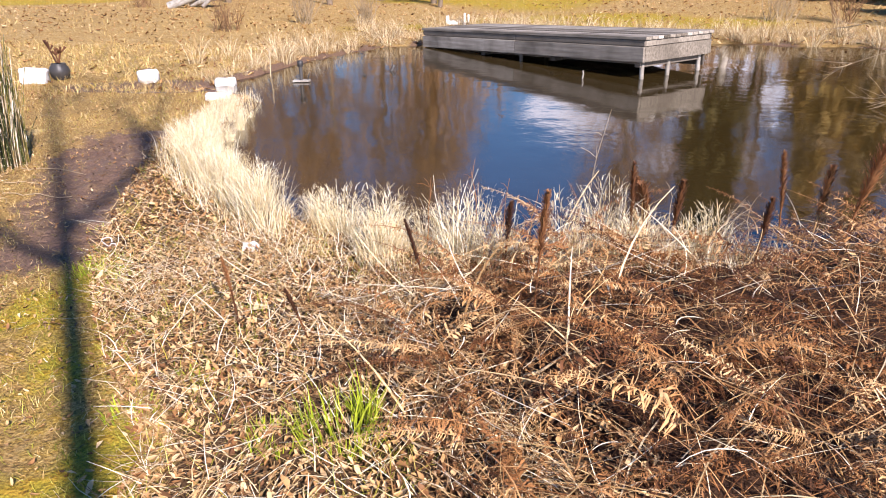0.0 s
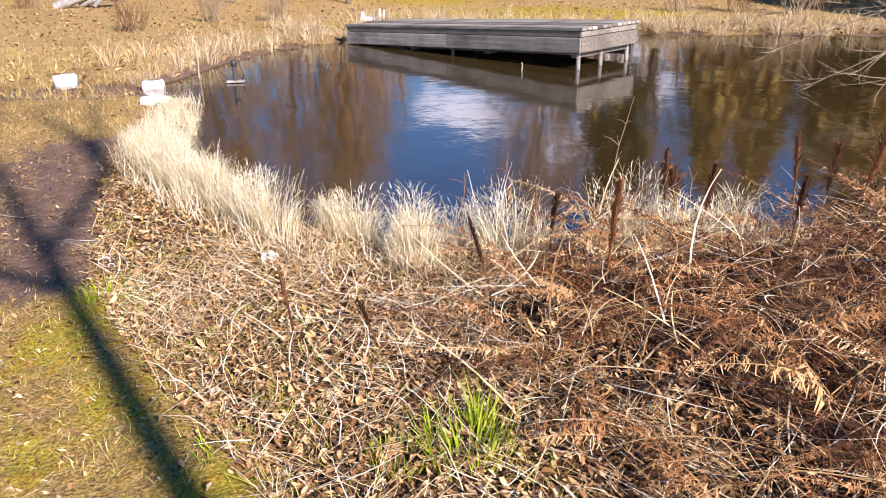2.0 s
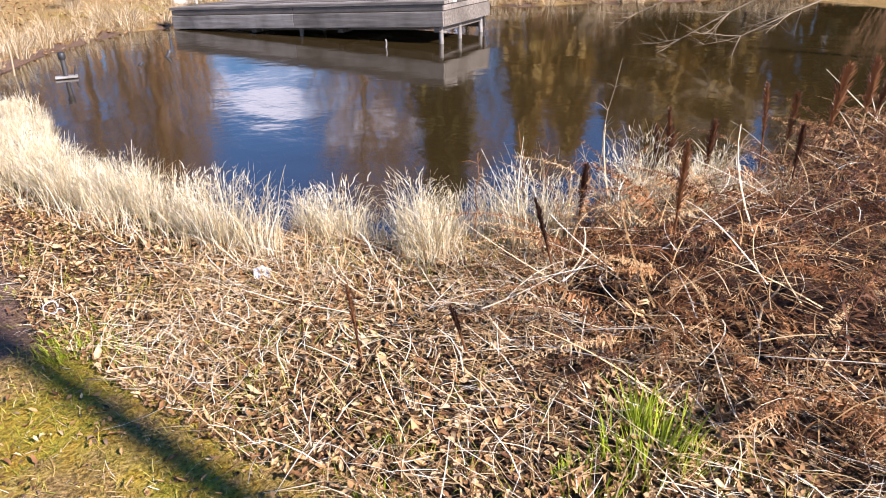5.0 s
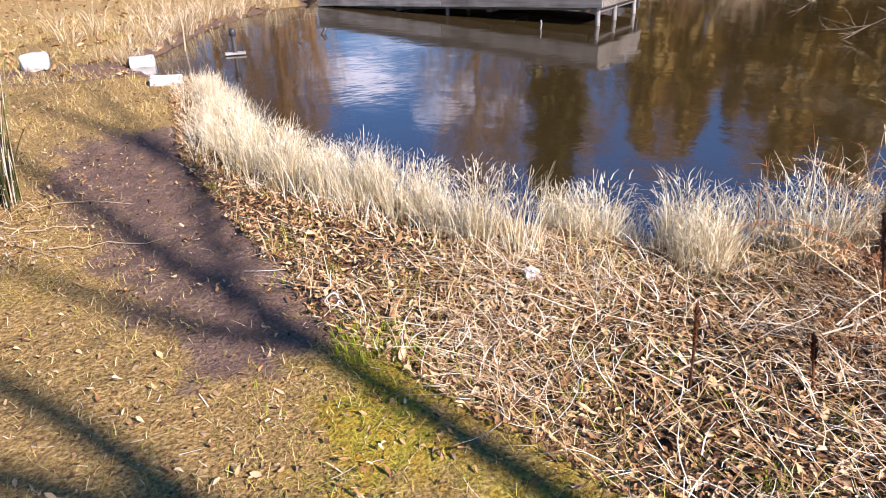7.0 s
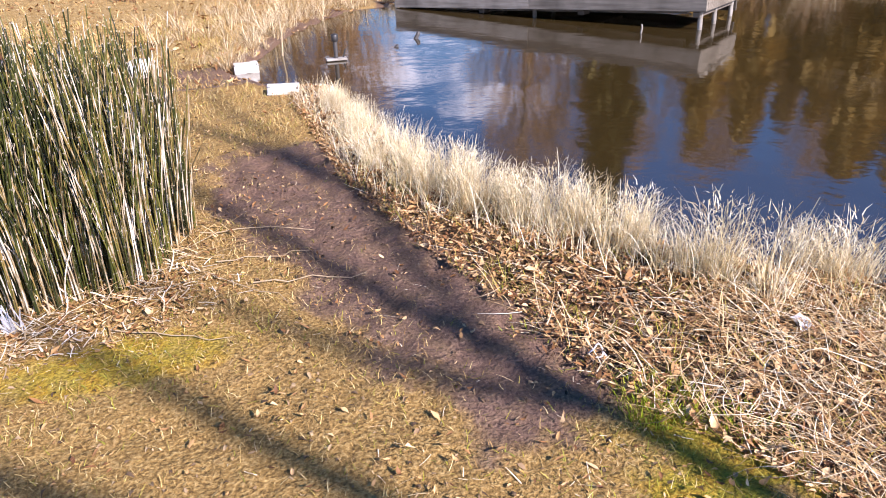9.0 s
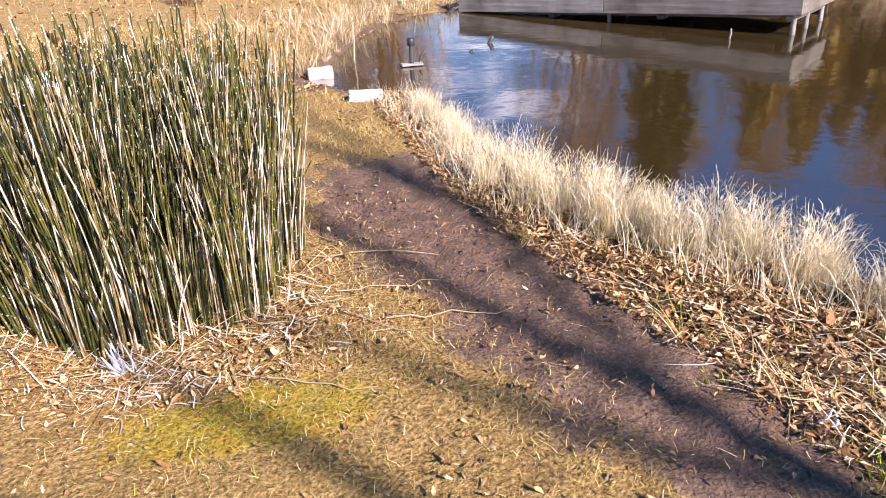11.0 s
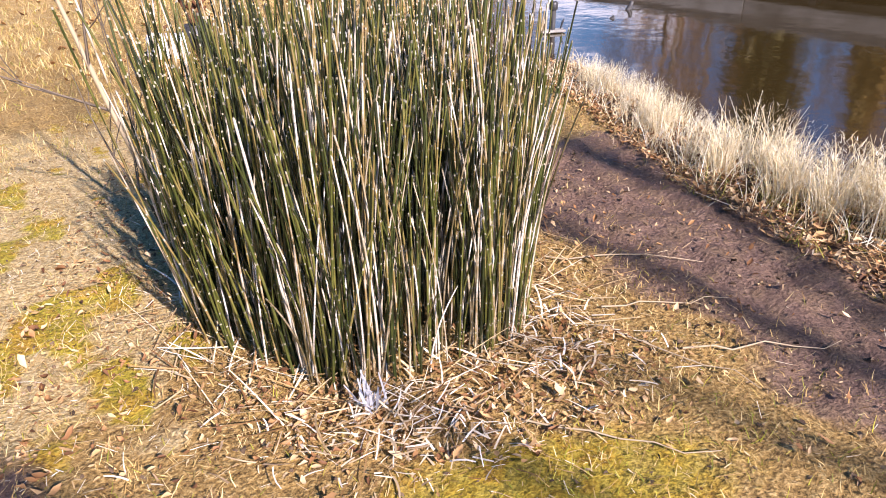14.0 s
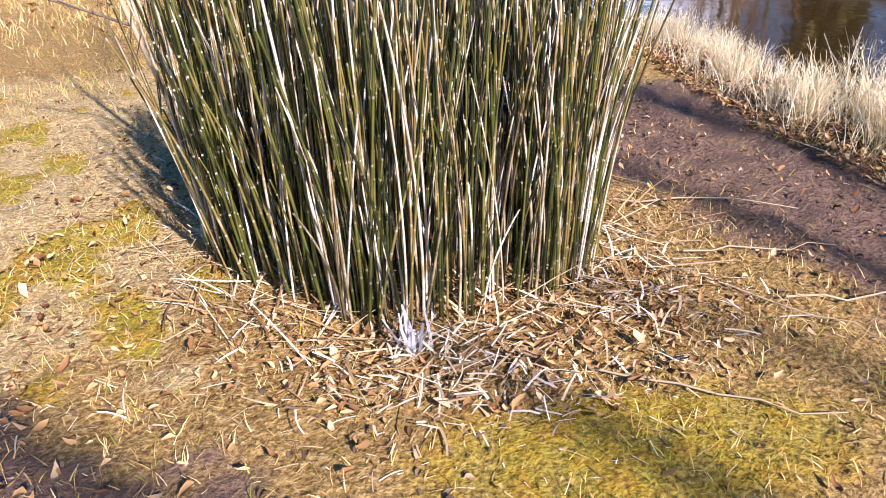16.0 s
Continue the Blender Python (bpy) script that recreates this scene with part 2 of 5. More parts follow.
def water_material():
    m = bpy.data.materials.new("pond_water")
    m.use_nodes = True
    n, l = m.node_tree.nodes, m.node_tree.links
    b = n["Principled BSDF"]
    b.inputs["Base Color"].default_value = (0.040, 0.026, 0.008, 1)
    b.inputs["Roughness"].default_value, b.inputs["IOR"].default_value = 0.065, 2.9
    tc = n.new("ShaderNodeTexCoord")
    last = None
    for scale, height in ((1.1, 0.008), (4.5, 0.0022), (16.0, 0.0005)):
        x = n.new("ShaderNodeTexNoise")
        x.inputs["Scale"].default_value, x.inputs["Detail"].default_value = scale, 2.0
        l.new(tc.outputs["Object"], x.inputs["Vector"])
        k = n.new("ShaderNodeBump")
        k.inputs["Distance"].default_value, k.inputs["Strength"].default_value = height, 1.0
        l.new(x.outputs["Fac"], k.inputs["Height"])
        if last:
            l.new(last, k.inputs["Normal"])
        last = k.outputs["Normal"]
    l.new(last, b.inputs["Normal"])
    return m


# ---- mesh helpers ----
rng = np.random.default_rng(7)


def quads(name, verts, faces, mat, slots=None, mats=None):
    """A mesh from arrays of places and of four-cornered faces."""
    me = bpy.data.meshes.new(name)
    v, f = np.asarray(verts, float).reshape(-1, 3), np.asarray(faces, int).reshape(-1, 4)
    me.vertices.add(len(v))
    me.vertices.foreach_set("co", v.ravel())
    me.loops.add(len(f) * 4)
    me.loops.foreach_set("vertex_index", f.ravel())
    me.polygons.add(len(f))
    me.polygons.foreach_set("loop_start", np.arange(len(f)) * 4)
    me.polygons.foreach_set("use_smooth", np.ones(len(f), bool))
    for x in (mats or [mat]):
        me.materials.append(x)
    if slots is not None:
        me.polygons.foreach_set("material_index", np.asarray(slots, int))
    me.update(calc_edges=True)
    me.validate()
    return me


def finish(bm, name, mat, smooth=False):
    me = bpy.data.meshes.new(name)
    bm.to_mesh(me)
    bm.free()
    me.materials.append(mat)
    if smooth:
        for p in me.polygons:
            p.use_smooth = True
    return me


def part(name, me, parent, label="", m=None):
    ob = new(name, me)
    ob.parent = parent
    if m is not None:
        ob.matrix_basis = m
    return tagged(ob, label)


def blades(x, y, z, length, lean, bend, az, width, levels=4, tip=0.15, sweep=0.0, late=1.3):
    """Grass blades: strips that rise at (x, y, z), lean by lean radians towards az and bend on by bend to the tip."""
    n = len(x)
    t = np.linspace(0, 1, levels + 1)
    th = lean[:, None] + bend[:, None] * (t[None, :] ** late)
    step = length[:, None] / levels
    h = np.concatenate([np.zeros((n, 1)), np.cumsum(np.cos(th[:, :-1]) * step, 1)], 1)
    turn = az[:, None] + np.asarray(sweep).reshape(-1, 1) * t[None, :]
    run = np.sin(th[:, :-1]) * step
    px = x[:, None] + np.concatenate([np.zeros((n, 1)), np.cumsum(run * np.cos(turn[:, :-1]), 1)], 1)
    py = y[:, None] + np.concatenate([np.zeros((n, 1)), np.cumsum(run * np.sin(turn[:, :-1]), 1)], 1)
    pz = z[:, None] + h
    tw = az + rng.uniform(-1.2, 1.2, n) + math.pi / 2
    w = 0.5 * width[:, None] * (1 - (1 - tip) * t[None, :] ** 1.6)
    dx, dy = np.cos(tw)[:, None] * w, np.sin(tw)[:, None] * w
    left, right = np.stack([px - dx, py - dy, pz], 2), np.stack([px + dx, py + dy, pz], 2)
    v = np.stack([left, right], 2).reshape(n, -1, 3)
    k = np.arange(levels) * 2
    f = np.stack([k, k + 1, k + 3, k + 2], 1)
    f = f[None] + (np.arange(n) * (levels + 1) * 2)[:, None, None]
    return v.reshape(-1, 3), f.reshape(-1, 4)


def leaves(x, y, z, size, az, tiltx, curl):
    """Curled leaves: three columns by four rows each, folded along the midrib."""
    n = len(x)
    rows = np.array([0.0, 0.3, 0.7, 1.0])
    wide = np.array([0.05, 0.24, 0.19, 0.02])
    u = (rows[None, :, None] - 0.5) * np.ones((n, 1, 3))
    s = wide[None, :, None] * np.array([-1, 0, 1])[None, None, :] * np.ones((n, 1, 1))
    s = s * rng.uniform(0.55, 1.25, (n, 4, 3))
    u = u + rng.uniform(-0.06, 0.06, (n, 4, 3))
    fold = rng.uniform(-0.2, 1.5, n)[:, None, None]
    zz = np.abs(s) * fold + curl[:, None, None] * (u ** 2) * 1.2 + tiltx[:, None, None] * u
    zz = zz + rng.uniform(-0.35, 0.35, n)[:, None, None] * s
    a = az[:, None, None]
    k = size[:, None, None]
    px = x[:, None, None] + k * (u * np.cos(a) - s * np.sin(a))
    py = y[:, None, None] + k * (u * np.sin(a) + s * np.cos(a))
    pz = z[:, None, None] + k * (zz - zz.min(axis=(1, 2), keepdims=True) * 0.8)
    v = np.stack([px, py, pz], 3).reshape(n, 12, 3)
    f = np.array([[r * 3 + c, r * 3 + c + 1, r * 3 + c + 4, r * 3 + c + 3] for r in range(3) for c in range(2)])
    f = f[None] + (np.arange(n) * 12)[:, None, None]
    return v.reshape(-1, 3), f.reshape(-1, 4)


def tube(points, radii, sides=6):
    """A tapered tube along points, closed by its small end."""
    p = [Vector(q) for q in points]
    v, f = [], []
    for i, q in enumerate(p):
        d = (p[min(i + 1, len(p) - 1)] - p[max(i - 1, 0)]).normalized()
        a = d.orthogonal().normalized() if i == 0 else (a - d * a.dot(d)).normalized()
        b = d.cross(a)
        for s in range(sides):
            g = 2 * math.pi * s / sides
            v.append(q + (a * math.cos(g) + b * math.sin(g)) * radii[i])
    for i in range(len(p) - 1):
        for s in range(sides):
            f.append((i * sides + s, i * sides + (s + 1) % sides, (i + 1) * sides + (s + 1) % sides, (i + 1) * sides + s))
    return v, f


def join(pieces):
    vs, fs, k = [], [], 0
    for v, f in pieces:
        v, f = np.asarray(v, float).reshape(-1, 3), np.asarray(f, int).reshape(-1, 4)
        vs.append(v)
        fs.append(f + k)
        k += len(v)
    return np.concatenate(vs), np.concatenate(fs)


def box(bm, size, at=(0, 0, 0), bevel=0.006, turn=None):
    r = bmesh.ops.create_cube(bm, size=1.0)
    m = Matrix.Translation(at) @ (turn or Matrix()) @ Matrix.Diagonal((*size, 1))
    bmesh.ops.transform(bm, matrix=m, verts=r["verts"])
    es = list({e for v in r["verts"] for e in v.link_edges})
    if bevel:
        bmesh.ops.bevel(bm, geom=es, offset=bevel, segments=2, affect="EDGES", profile=0.5)


# ---- the lie of the land ----
WATER = -0.075
SHORE = [(-2.30, 8.9), (-2.10, 6.2), (-1.60, 5.3), (-1.05, 4.55), (-0.5, 4.05), (0.1, 3.8), (0.7, 3.7), (1.3, 3.75), (1.9, 3.8), (2.7, 4.0),
         (3.6, 4.2), (5.4, 4.7), (8.4, 6.2), (11.5, 9.2), (12.6, 11.6), (11.4, 12.75), (9.6, 13.4), (7.3, 14.2), (5.9, 14.7), (3.4, 15.7),
         (1.3, 16.4), (0.6, 18.6), (0.2, 18.6), (0.1, 15.6), (-0.6, 14.9), (-1.54, 14.25), (-2.4, 12.6), (-2.9, 11.0), (-3.3, 10.2), (-2.9, 9.3)]
EDGE = SHORE[:10]                                     # the near shore, where the sedge stands
TRACK = [(-2.25, 4.1), (-2.7, 5.3), (-2.95, 6.2), (-3.0, 6.6)]
BED_EDGE = [(-1.0, 1.4), (-1.0, 1.95), (-1.5, 2.7), (-2.05, 3.75), (-2.35, 5.0), (-2.62, 6.2), (-2.75, 8.4)]
FERN_LINE = [(0.45, 0.6), (0.2, 1.8), (-0.12, 2.45), (-0.42, 3.0), (0.0, 3.35)]


def off_line(x, y, line):
    """Distance from places to a line of points, with the side (right of its run positive)."""
    best, side = np.full(np.shape(x), 1e9), np.zeros(np.shape(x))
    for (ax, ay), (bx, by) in zip(line, line[1:]):
        dx, dy = bx - ax, by - ay
        t = np.clip(((x - ax) * dx + (y - ay) * dy) / (dx * dx + dy * dy), 0, 1)
        d = np.hypot(x - ax - t * dx, y - ay - t * dy)
        s = np.sign((x - ax) * dy - (y - ay) * dx)
        side = np.where(d < best, s, side)
        best = np.minimum(d, best)
    return best, side


def in_pond(x, y):
    """Signed distance to the shore, positive in the pond."""
    d, _ = off_line(x, y, SHORE + SHORE[:1])
    inside = np.zeros(np.shape(x), bool)
    for (ax, ay), (bx, by) in zip(SHORE, SHORE[1:] + SHORE[:1]):
        cross = ((ay > y) != (by > y)) & (x < (bx - ax) * (y - ay) / (by - ay + 1e-12) + ax)
        inside ^= cross
    return np.where(inside, d, -d)


def smooth(a, lo, hi):
    t = np.clip((a - lo) / (hi - lo), 0, 1)
    return t * t * (3 - 2 * t)


def rough_field(x, y):
    return (np.sin(x * 2.1 + 0.7) * np.cos(y * 1.7) + 0.6 * np.sin(x * 4.3 - y * 3.1) + 0.4 * np.sin(x * 9.1 + y * 7.7 + 1.3)
            + 0.3 * np.sin(x * 17.0 - y * 13.0) * np.sin(y * 19.0))


wave_rng = np.random.default_rng(31)
WAVES = [(a, 6.2832 / w, p) for a, w, p in zip(wave_rng.uniform(0, 3.1416, 16), wave_rng.uniform(0.11, 0.34, 16), wave_rng.uniform(0, 6.28, 16))]


def trodden(x, y):
    """Small uneven lumps and treads, about one high."""
    return sum(np.sin((x * math.cos(a) + y * math.sin(a)) * k + p) for a, k, p in WAVES) / 4.0


def fern_side(x, y):
    """Positive within the bed of dead fern."""
    d, s = off_line(x, y, FERN_LINE)
    return d * np.where(x > 0.6, 1, s)


def height(x, y):
    p = in_pond(x, y)
    z = 0.010 * rough_field(x, y) + 0.012 + (0.005 + 0.011 * smooth(0.7 - off_line(x, y, TRACK)[0], 0, 0.4)) * trodden(x, y) * (np.hypot(x + 2, y - 5) < 7)
    z = z - 0.03 * smooth(y, 0.0, 4.0)
    mound = smooth(fern_side(x, y), -0.1, 0.7) * smooth(-p, 0.0, 0.6) * smooth(7 - np.abs(x), 0, 3) * (y < 6)
    z = z + 0.12 * mound
    lump = smooth(0.5 - off_line(x, y, EDGE)[0], 0, 0.5)
    z = z + 0.02 * lump
    inlet = smooth(1.0 - np.hypot((x + 3.8) / 0.9, (y - 9.75) / 0.45), 0, 0.5)
    z = z - 0.045 * inlet
    far = smooth(y, 16, 60)
    z = z + far * 0.5 * (1 + np.sin(x * 0.05)) + 0.25 * smooth(-p, 2, 8) * smooth(y, 11, 17)
    return z * (1 - smooth(p, -0.12, 0.05)) + smooth(p, -0.12, 0.05) * (WATER - 0.02) - 0.5 * smooth(p, 0.0, 1.5)


def spread(lo, hi, step, far):
    """Even steps from lo to hi, widening out to far on both sides."""
    mid = np.arange(lo, hi + step, step)
    g, out_ = step, []
    d = 0.0
    while d < far:
        g *= 1.18
        d += g
        out_.append(d)
    out_ = np.array(out_)
    return np.concatenate([lo - out_[::-1], mid, mid[-1] + out_])


gx, gy = spread(-6.5, 3.6, 0.045, 900.0), spread(0.8, 10.5, 0.045, 900.0)
X, Y = np.meshgrid(gx, gy)
Z = height(X, Y)
nx, ny = len(gx), len(gy)
idx = np.arange(nx * ny).reshape(ny, nx)
gf = np.stack([idx[:-1, :-1], idx[:-1, 1:], idx[1:, 1:], idx[1:, :-1]], 2)
me = quads("ground", np.stack([X, Y, Z], 2), gf, ground_material())


def field(me, name, values):
    a = me.attributes.new(name, "FLOAT", "POINT")
    a.data.foreach_set("value", np.clip(values, 0, 1).ravel().astype(np.float32))


d_track = off_line(X, Y, TRACK)[0]
mud_f = np.maximum(0.95 * smooth(0.75 - d_track + 0.09 * rough_field(X * 2.2, Y * 2.2), -0.1, 0.5), smooth(1.35 - np.hypot((X + 3.9) / 1.3, (Y - 9.8) / 0.5), 0, 0.5))
mud_f = np.maximum(mud_f, smooth(in_pond(X, Y), -0.25, -0.1))
mud_f = np.maximum(mud_f, 1.0 * smooth(1.0 - np.hypot((X + 5.35) / 1.35, (Y - 4.05) / 0.85) + 0.16 * rough_field(X * 1.6, Y * 1.6), 0, 0.6))
mud_f = np.maximum(mud_f, 0.25 * smooth(2.6 - np.hypot(X + 3.4, Y - 4.4), 0, 1.6))
d_bed, s_bed = off_line(X, Y, BED_EDGE)
moss_f = 1.0 * smooth(1.1 - d_bed, 0, 0.9) * (s_bed < 0) * (0.35 + 0.65 * smooth(X, -2.9, -1.9)) * smooth(4.4 - Y, 0, 0.8) * (0.45 + 0.6 * smooth(rough_field(X * 1.7, Y * 1.5 + 2), -0.7, 0.9)) + 0.62 * smooth(0.9 - np.hypot((X + 3.85) / 0.95, (Y - 4.5) / 0.36), 0, 0.6)
moss_f = moss_f + 0.75 * smooth(-4.5 - X, 0, 0.4) * smooth(Y, 4.4, 5.0) * smooth(9 - Y, 0, 1) * smooth(rough_field(X * 1.9 + 3, Y * 1.7), 0.1, 0.9)
moss_f = moss_f + 1.0 * smooth(Y, 15.8, 19) * smooth(np.sin(X * 0.3 + 0.6) + np.sin(Y * 0.5), -0.4, 0.6)
shaded_humus = smooth(d_bed * s_bed, -0.05, 0.2) * smooth(Y + 0.4 * rough_field(X * 0.7, Y * 0.7), -0.6, 0.9) * (Y < 9) * (X > -3.5) * (X < 12)
moss_f = moss_f + 0.62 * smooth(rough_field(X * 0.45 + 1, Y * 0.5), 0.3, 1.1) * smooth(1.6 - Y, 0, 1.2)
field(me, "mud", mud_f)
ragged = 0.35 * rough_field(X * 0.8 + 2, Y * 0.8) + 0.12 * trodden(X * 0.6, Y * 0.6)
field(me, "pale", smooth(-4.6 - X + ragged, 0, 0.5) * smooth(Y + ragged, 4.6, 5.4) * smooth(8.6 - Y, 0, 1.2) + 0.42 * smooth(Y, 9.6, 11) * smooth(40 - Y, 0, 10))
field(me, "shaded_peat", smooth(fern_side(X, Y), 0.0, 0.35) * (Y < 5) * smooth(Y, 0.2, 1.2) * (X < 12) * (X > -1.2))
field(me, "moss", moss_f)
field(me, "shaded_humus", shaded_humus * (in_pond(X, Y) < 0.3))
ground = tagged(new("ground", me), "dry winter turf and muddy trodden bank", "ground", kind="structure")

bm = bmesh.new()
vs = [bm.verts.new((x, y, WATER)) for x, y in ((-4.6, 3.0), (14, 3.0), (14, 19), (-4.6, 19))]
bm.faces.new(vs)
water = tagged(new("water", finish(bm, "water", water_material())), "still brown pond water reflecting sky and trees", "pond", kind="structure")

# ---- the jetty ----
DOCK = Vector((2.95, 10.29, 0.0))                     # its near lower corner
DOCK_U, DOCK_V = Vector((-0.600, 0.800, 0)), Vector((0.800, 0.600, 0))
DOCK_L, DOCK_W, DOCK_LOW, DOCK_TOP = 5.5, 1.69, 0.18, 0.545


def build_jetty():
    jetty = tagged(new("jetty"), "weathered grey timber jetty over the pond", "jetty")
    jetty.matrix_basis = Matrix(((DOCK_U.x, DOCK_V.x, 0, DOCK.x), (DOCK_U.y, DOCK_V.y, 0, DOCK.y), (0, 0, 1, 0), (0, 0, 0, 1))) @ Matrix.Rotation(radians(2.6), 4, "Y")
    low_high, top_high = 0.225, DOCK_TOP - DOCK_LOW - 0.045 - 0.225

    def plank(name, size, at, bevel=0.008, mat=BOARD):
        b = bmesh.new()
        box(b, size, (0, 0, 0), bevel)
        return part(name, finish(b, name, mat), jetty, m=Matrix.Translation(at))
    for row, (z, high) in enumerate(((DOCK_LOW + low_high / 2, low_high), (DOCK_LOW + low_high + top_high / 2, top_high))):
        # upper long boards carry the deck edge's shade in their colour
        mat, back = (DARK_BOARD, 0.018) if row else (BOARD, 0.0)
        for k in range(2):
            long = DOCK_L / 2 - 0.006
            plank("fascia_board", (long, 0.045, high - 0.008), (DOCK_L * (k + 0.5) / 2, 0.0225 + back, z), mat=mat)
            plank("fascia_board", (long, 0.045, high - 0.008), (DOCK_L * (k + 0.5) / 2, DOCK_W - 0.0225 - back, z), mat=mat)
        plank("fascia_board", (0.045, DOCK_W - 0.1, high - 0.008), (0.0225 + back * 0.3, DOCK_W / 2, z))
        plank("fascia_board", (0.045, DOCK_W - 0.1, high - 0.008), (DOCK_L - 0.0225 - back, DOCK_W / 2, z))
    n = 12
    wide = DOCK_W / n
    for k in range(n):
        plank("deck_board", (DOCK_L + 0.06, wide - 0.012, 0.045), (DOCK_L / 2, wide * (k + 0.5), DOCK_TOP - 0.022 + 0.002 * math.sin(k * 2.3)), 0.005)
    for k in range(2):
        for y in (0.14, DOCK_W * 0.45, DOCK_W - 0.14):
            v, f = tube([(0, 0, -0.62), (0, 0, 0.0), (0, 0, 0.28)], [0.034, 0.034, 0.034], 10)
            part("post", quads("post", v, f, POST), jetty, "pale round jetty post", Matrix.Translation((0.12 + k * 2.6, y, DOCK_LOW - 0.05)))
    for y in (0.3, DOCK_W - 0.3):
        plank("bearer", (DOCK_L - 0.2, 0.09, 0.14), (DOCK_L / 2, y, DOCK_LOW + 0.22))
    # unseen timbers in the shade tone, added to block light beneath the deck
    for y in (0.32, DOCK_W * 0.52, DOCK_W - 0.32):
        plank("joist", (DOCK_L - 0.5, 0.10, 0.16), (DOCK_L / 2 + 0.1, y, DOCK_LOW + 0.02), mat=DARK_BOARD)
    # unseen far-side board, added to close the bright gap over the water
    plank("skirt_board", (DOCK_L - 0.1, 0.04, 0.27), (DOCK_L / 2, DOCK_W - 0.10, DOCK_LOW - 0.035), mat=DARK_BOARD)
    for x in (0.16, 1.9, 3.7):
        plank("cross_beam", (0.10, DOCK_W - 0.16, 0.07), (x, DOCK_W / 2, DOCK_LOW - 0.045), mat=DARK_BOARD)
    return jetty


build_jetty()

# ---- trees ----


def bough(p, d, length, radius, rnd, depth, out, spread=0.55, up=0.12):
    """Grows a limb from p along d and its side limbs, as tubes added to out."""
    pts, rad = [Vector(p)], [radius]
    n = 4
    for i in range(n):
        d = (d + Vector((rnd.uniform(-1, 1), rnd.uniform(-1, 1), rnd.uniform(-0.6, 1) + up)) * 0.18).normalized()
        pts.append(pts[-1] + d * length / n)
        rad.append(radius * (1 - 0.72 * (i + 1) / n))
    out.append(tube(pts, rad, 5 if depth > 1 else 3))
    if depth > 0:
        for k in range(4 if depth > 1 else 5):
            i = rnd.choice([1, 2, 2, 3, 3])
            e = (d + Vector((rnd.uniform(-1, 1), rnd.uniform(-1, 1), rnd.uniform(-0.4, 1))) * spread * 1.6).normalized()
            bough(pts[i], e, length * rnd.uniform(0.45, 0.68), rad[i] * 0.62, rnd, depth - 1, out, spread, up)


def bare_tree(x, y, tall, seed, bark=BARK, twigs=RUSSET, label="bare leafless tree on the far bank", thick=None, limbs=17, name="bare_tree"):
    rnd = random.Random(seed)
    r = thick or tall * 0.012
    z0 = float(height(np.array([x]), np.array([y]))[0]) - 0.05
    tree = tagged(new(name), label, "tree")
    tree.location = (x, y, z0)
    pts, rad = [Vector((0, 0, 0))], [r * 1.25]
    for i in range(8):
        pts.append(pts[-1] + Vector((rnd.uniform(-0.035, 0.035) * tall * 0.4, rnd.uniform(-0.035, 0.035) * tall * 0.4, tall / 8)))
        rad.append(r * (1 - 0.85 * (i + 1) / 8))
    v, f = tube(pts, rad, 9)
    part("trunk", quads("trunk", v, f, bark), tree)
    heavy = []
    for k in range(limbs):
        i = rnd.randint(2, 7)
        a = rnd.uniform(0, 6.283)
        bough(pts[i], Vector((math.cos(a), math.sin(a), rnd.uniform(0.35, 1.1))).normalized(), tall * rnd.uniform(0.22, 0.4) * (1.2 - i / 12), max(rad[i] * 0.6, 0.06), rnd, 2, heavy)
    v, f = join(heavy)
    g = np.random.default_rng(seed + 500)
    n = 900
    h = g.uniform(0.22, 1.0, n)
    reach = tall * 0.30 * np.sqrt(np.clip(1.05 - h, 0, 1)) * np.sqrt(g.random(n)) * 1.1
    a = g.uniform(0, 6.283, n)
    fine = blades(reach * np.cos(a), reach * np.sin(a), h * tall * 0.97, g.uniform(0.4, 1.0, n), g.uniform(0.1, 1.0, n), g.uniform(-0.3, 0.3, n), a + g.uniform(-0.6, 0.6, n), g.uniform(0.018, 0.04, n), 2, 0.3)
    v, f = join([(v, f), fine])
    tagged(part("crown", quads("crown", v, f, twigs), tree, "tangle of bare branches"), kind="stuff")
    return tree


def conifer(x, y, tall, seed, width=0.24, bark=BARK, label="tall dark evergreen conifer on the far bank", foot=0.08, needles=NEEDLE):
    rnd = random.Random(seed)
    z0 = float(height(np.array([x]), np.array([y]))[0]) - 0.05
    tree = tagged(new("conifer"), label, "tree")
    tree.location = (x, y, z0)
    v, f = tube([(0, 0, 0), (0, 0, tall * 0.5), (0, 0, tall)], [tall * 0.018, tall * 0.011, 0.02], 8)
    part("trunk", quads("trunk", v, f, bark), tree)
    g = np.random.default_rng(seed)
    n = 800
    h = foot + (1 - foot) * g.uniform(0.0, 1.0, n) ** 0.8
    reach = (1.04 - h) * tall * width * (0.75 + 0.25 * np.sin(h * 40 + g.uniform(0, 1, n)))
    rr = reach * np.sqrt(g.uniform(0.15, 1, n)) * g.uniform(0.8, 1.25, n)
    az = g.uniform(0, 6.283, n)
    v, f = leaves(rr * np.cos(az), rr * np.sin(az), h * tall - rr * 0.3, g.uniform(0.7, 1.5, n) * tall / 11, az + g.uniform(-0.5, 0.5, n), g.uniform(-0.7, 0.1, n), g.uniform(-0.6, 0, n))
    tagged(part("crown", quads("crown", v, f, needles), tree, "winter-bronzed needle sprays in a brightened sunlit tone" if needles is SUNLIT_BRONZE else "dark green needle sprays"), kind="stuff")
    return tree


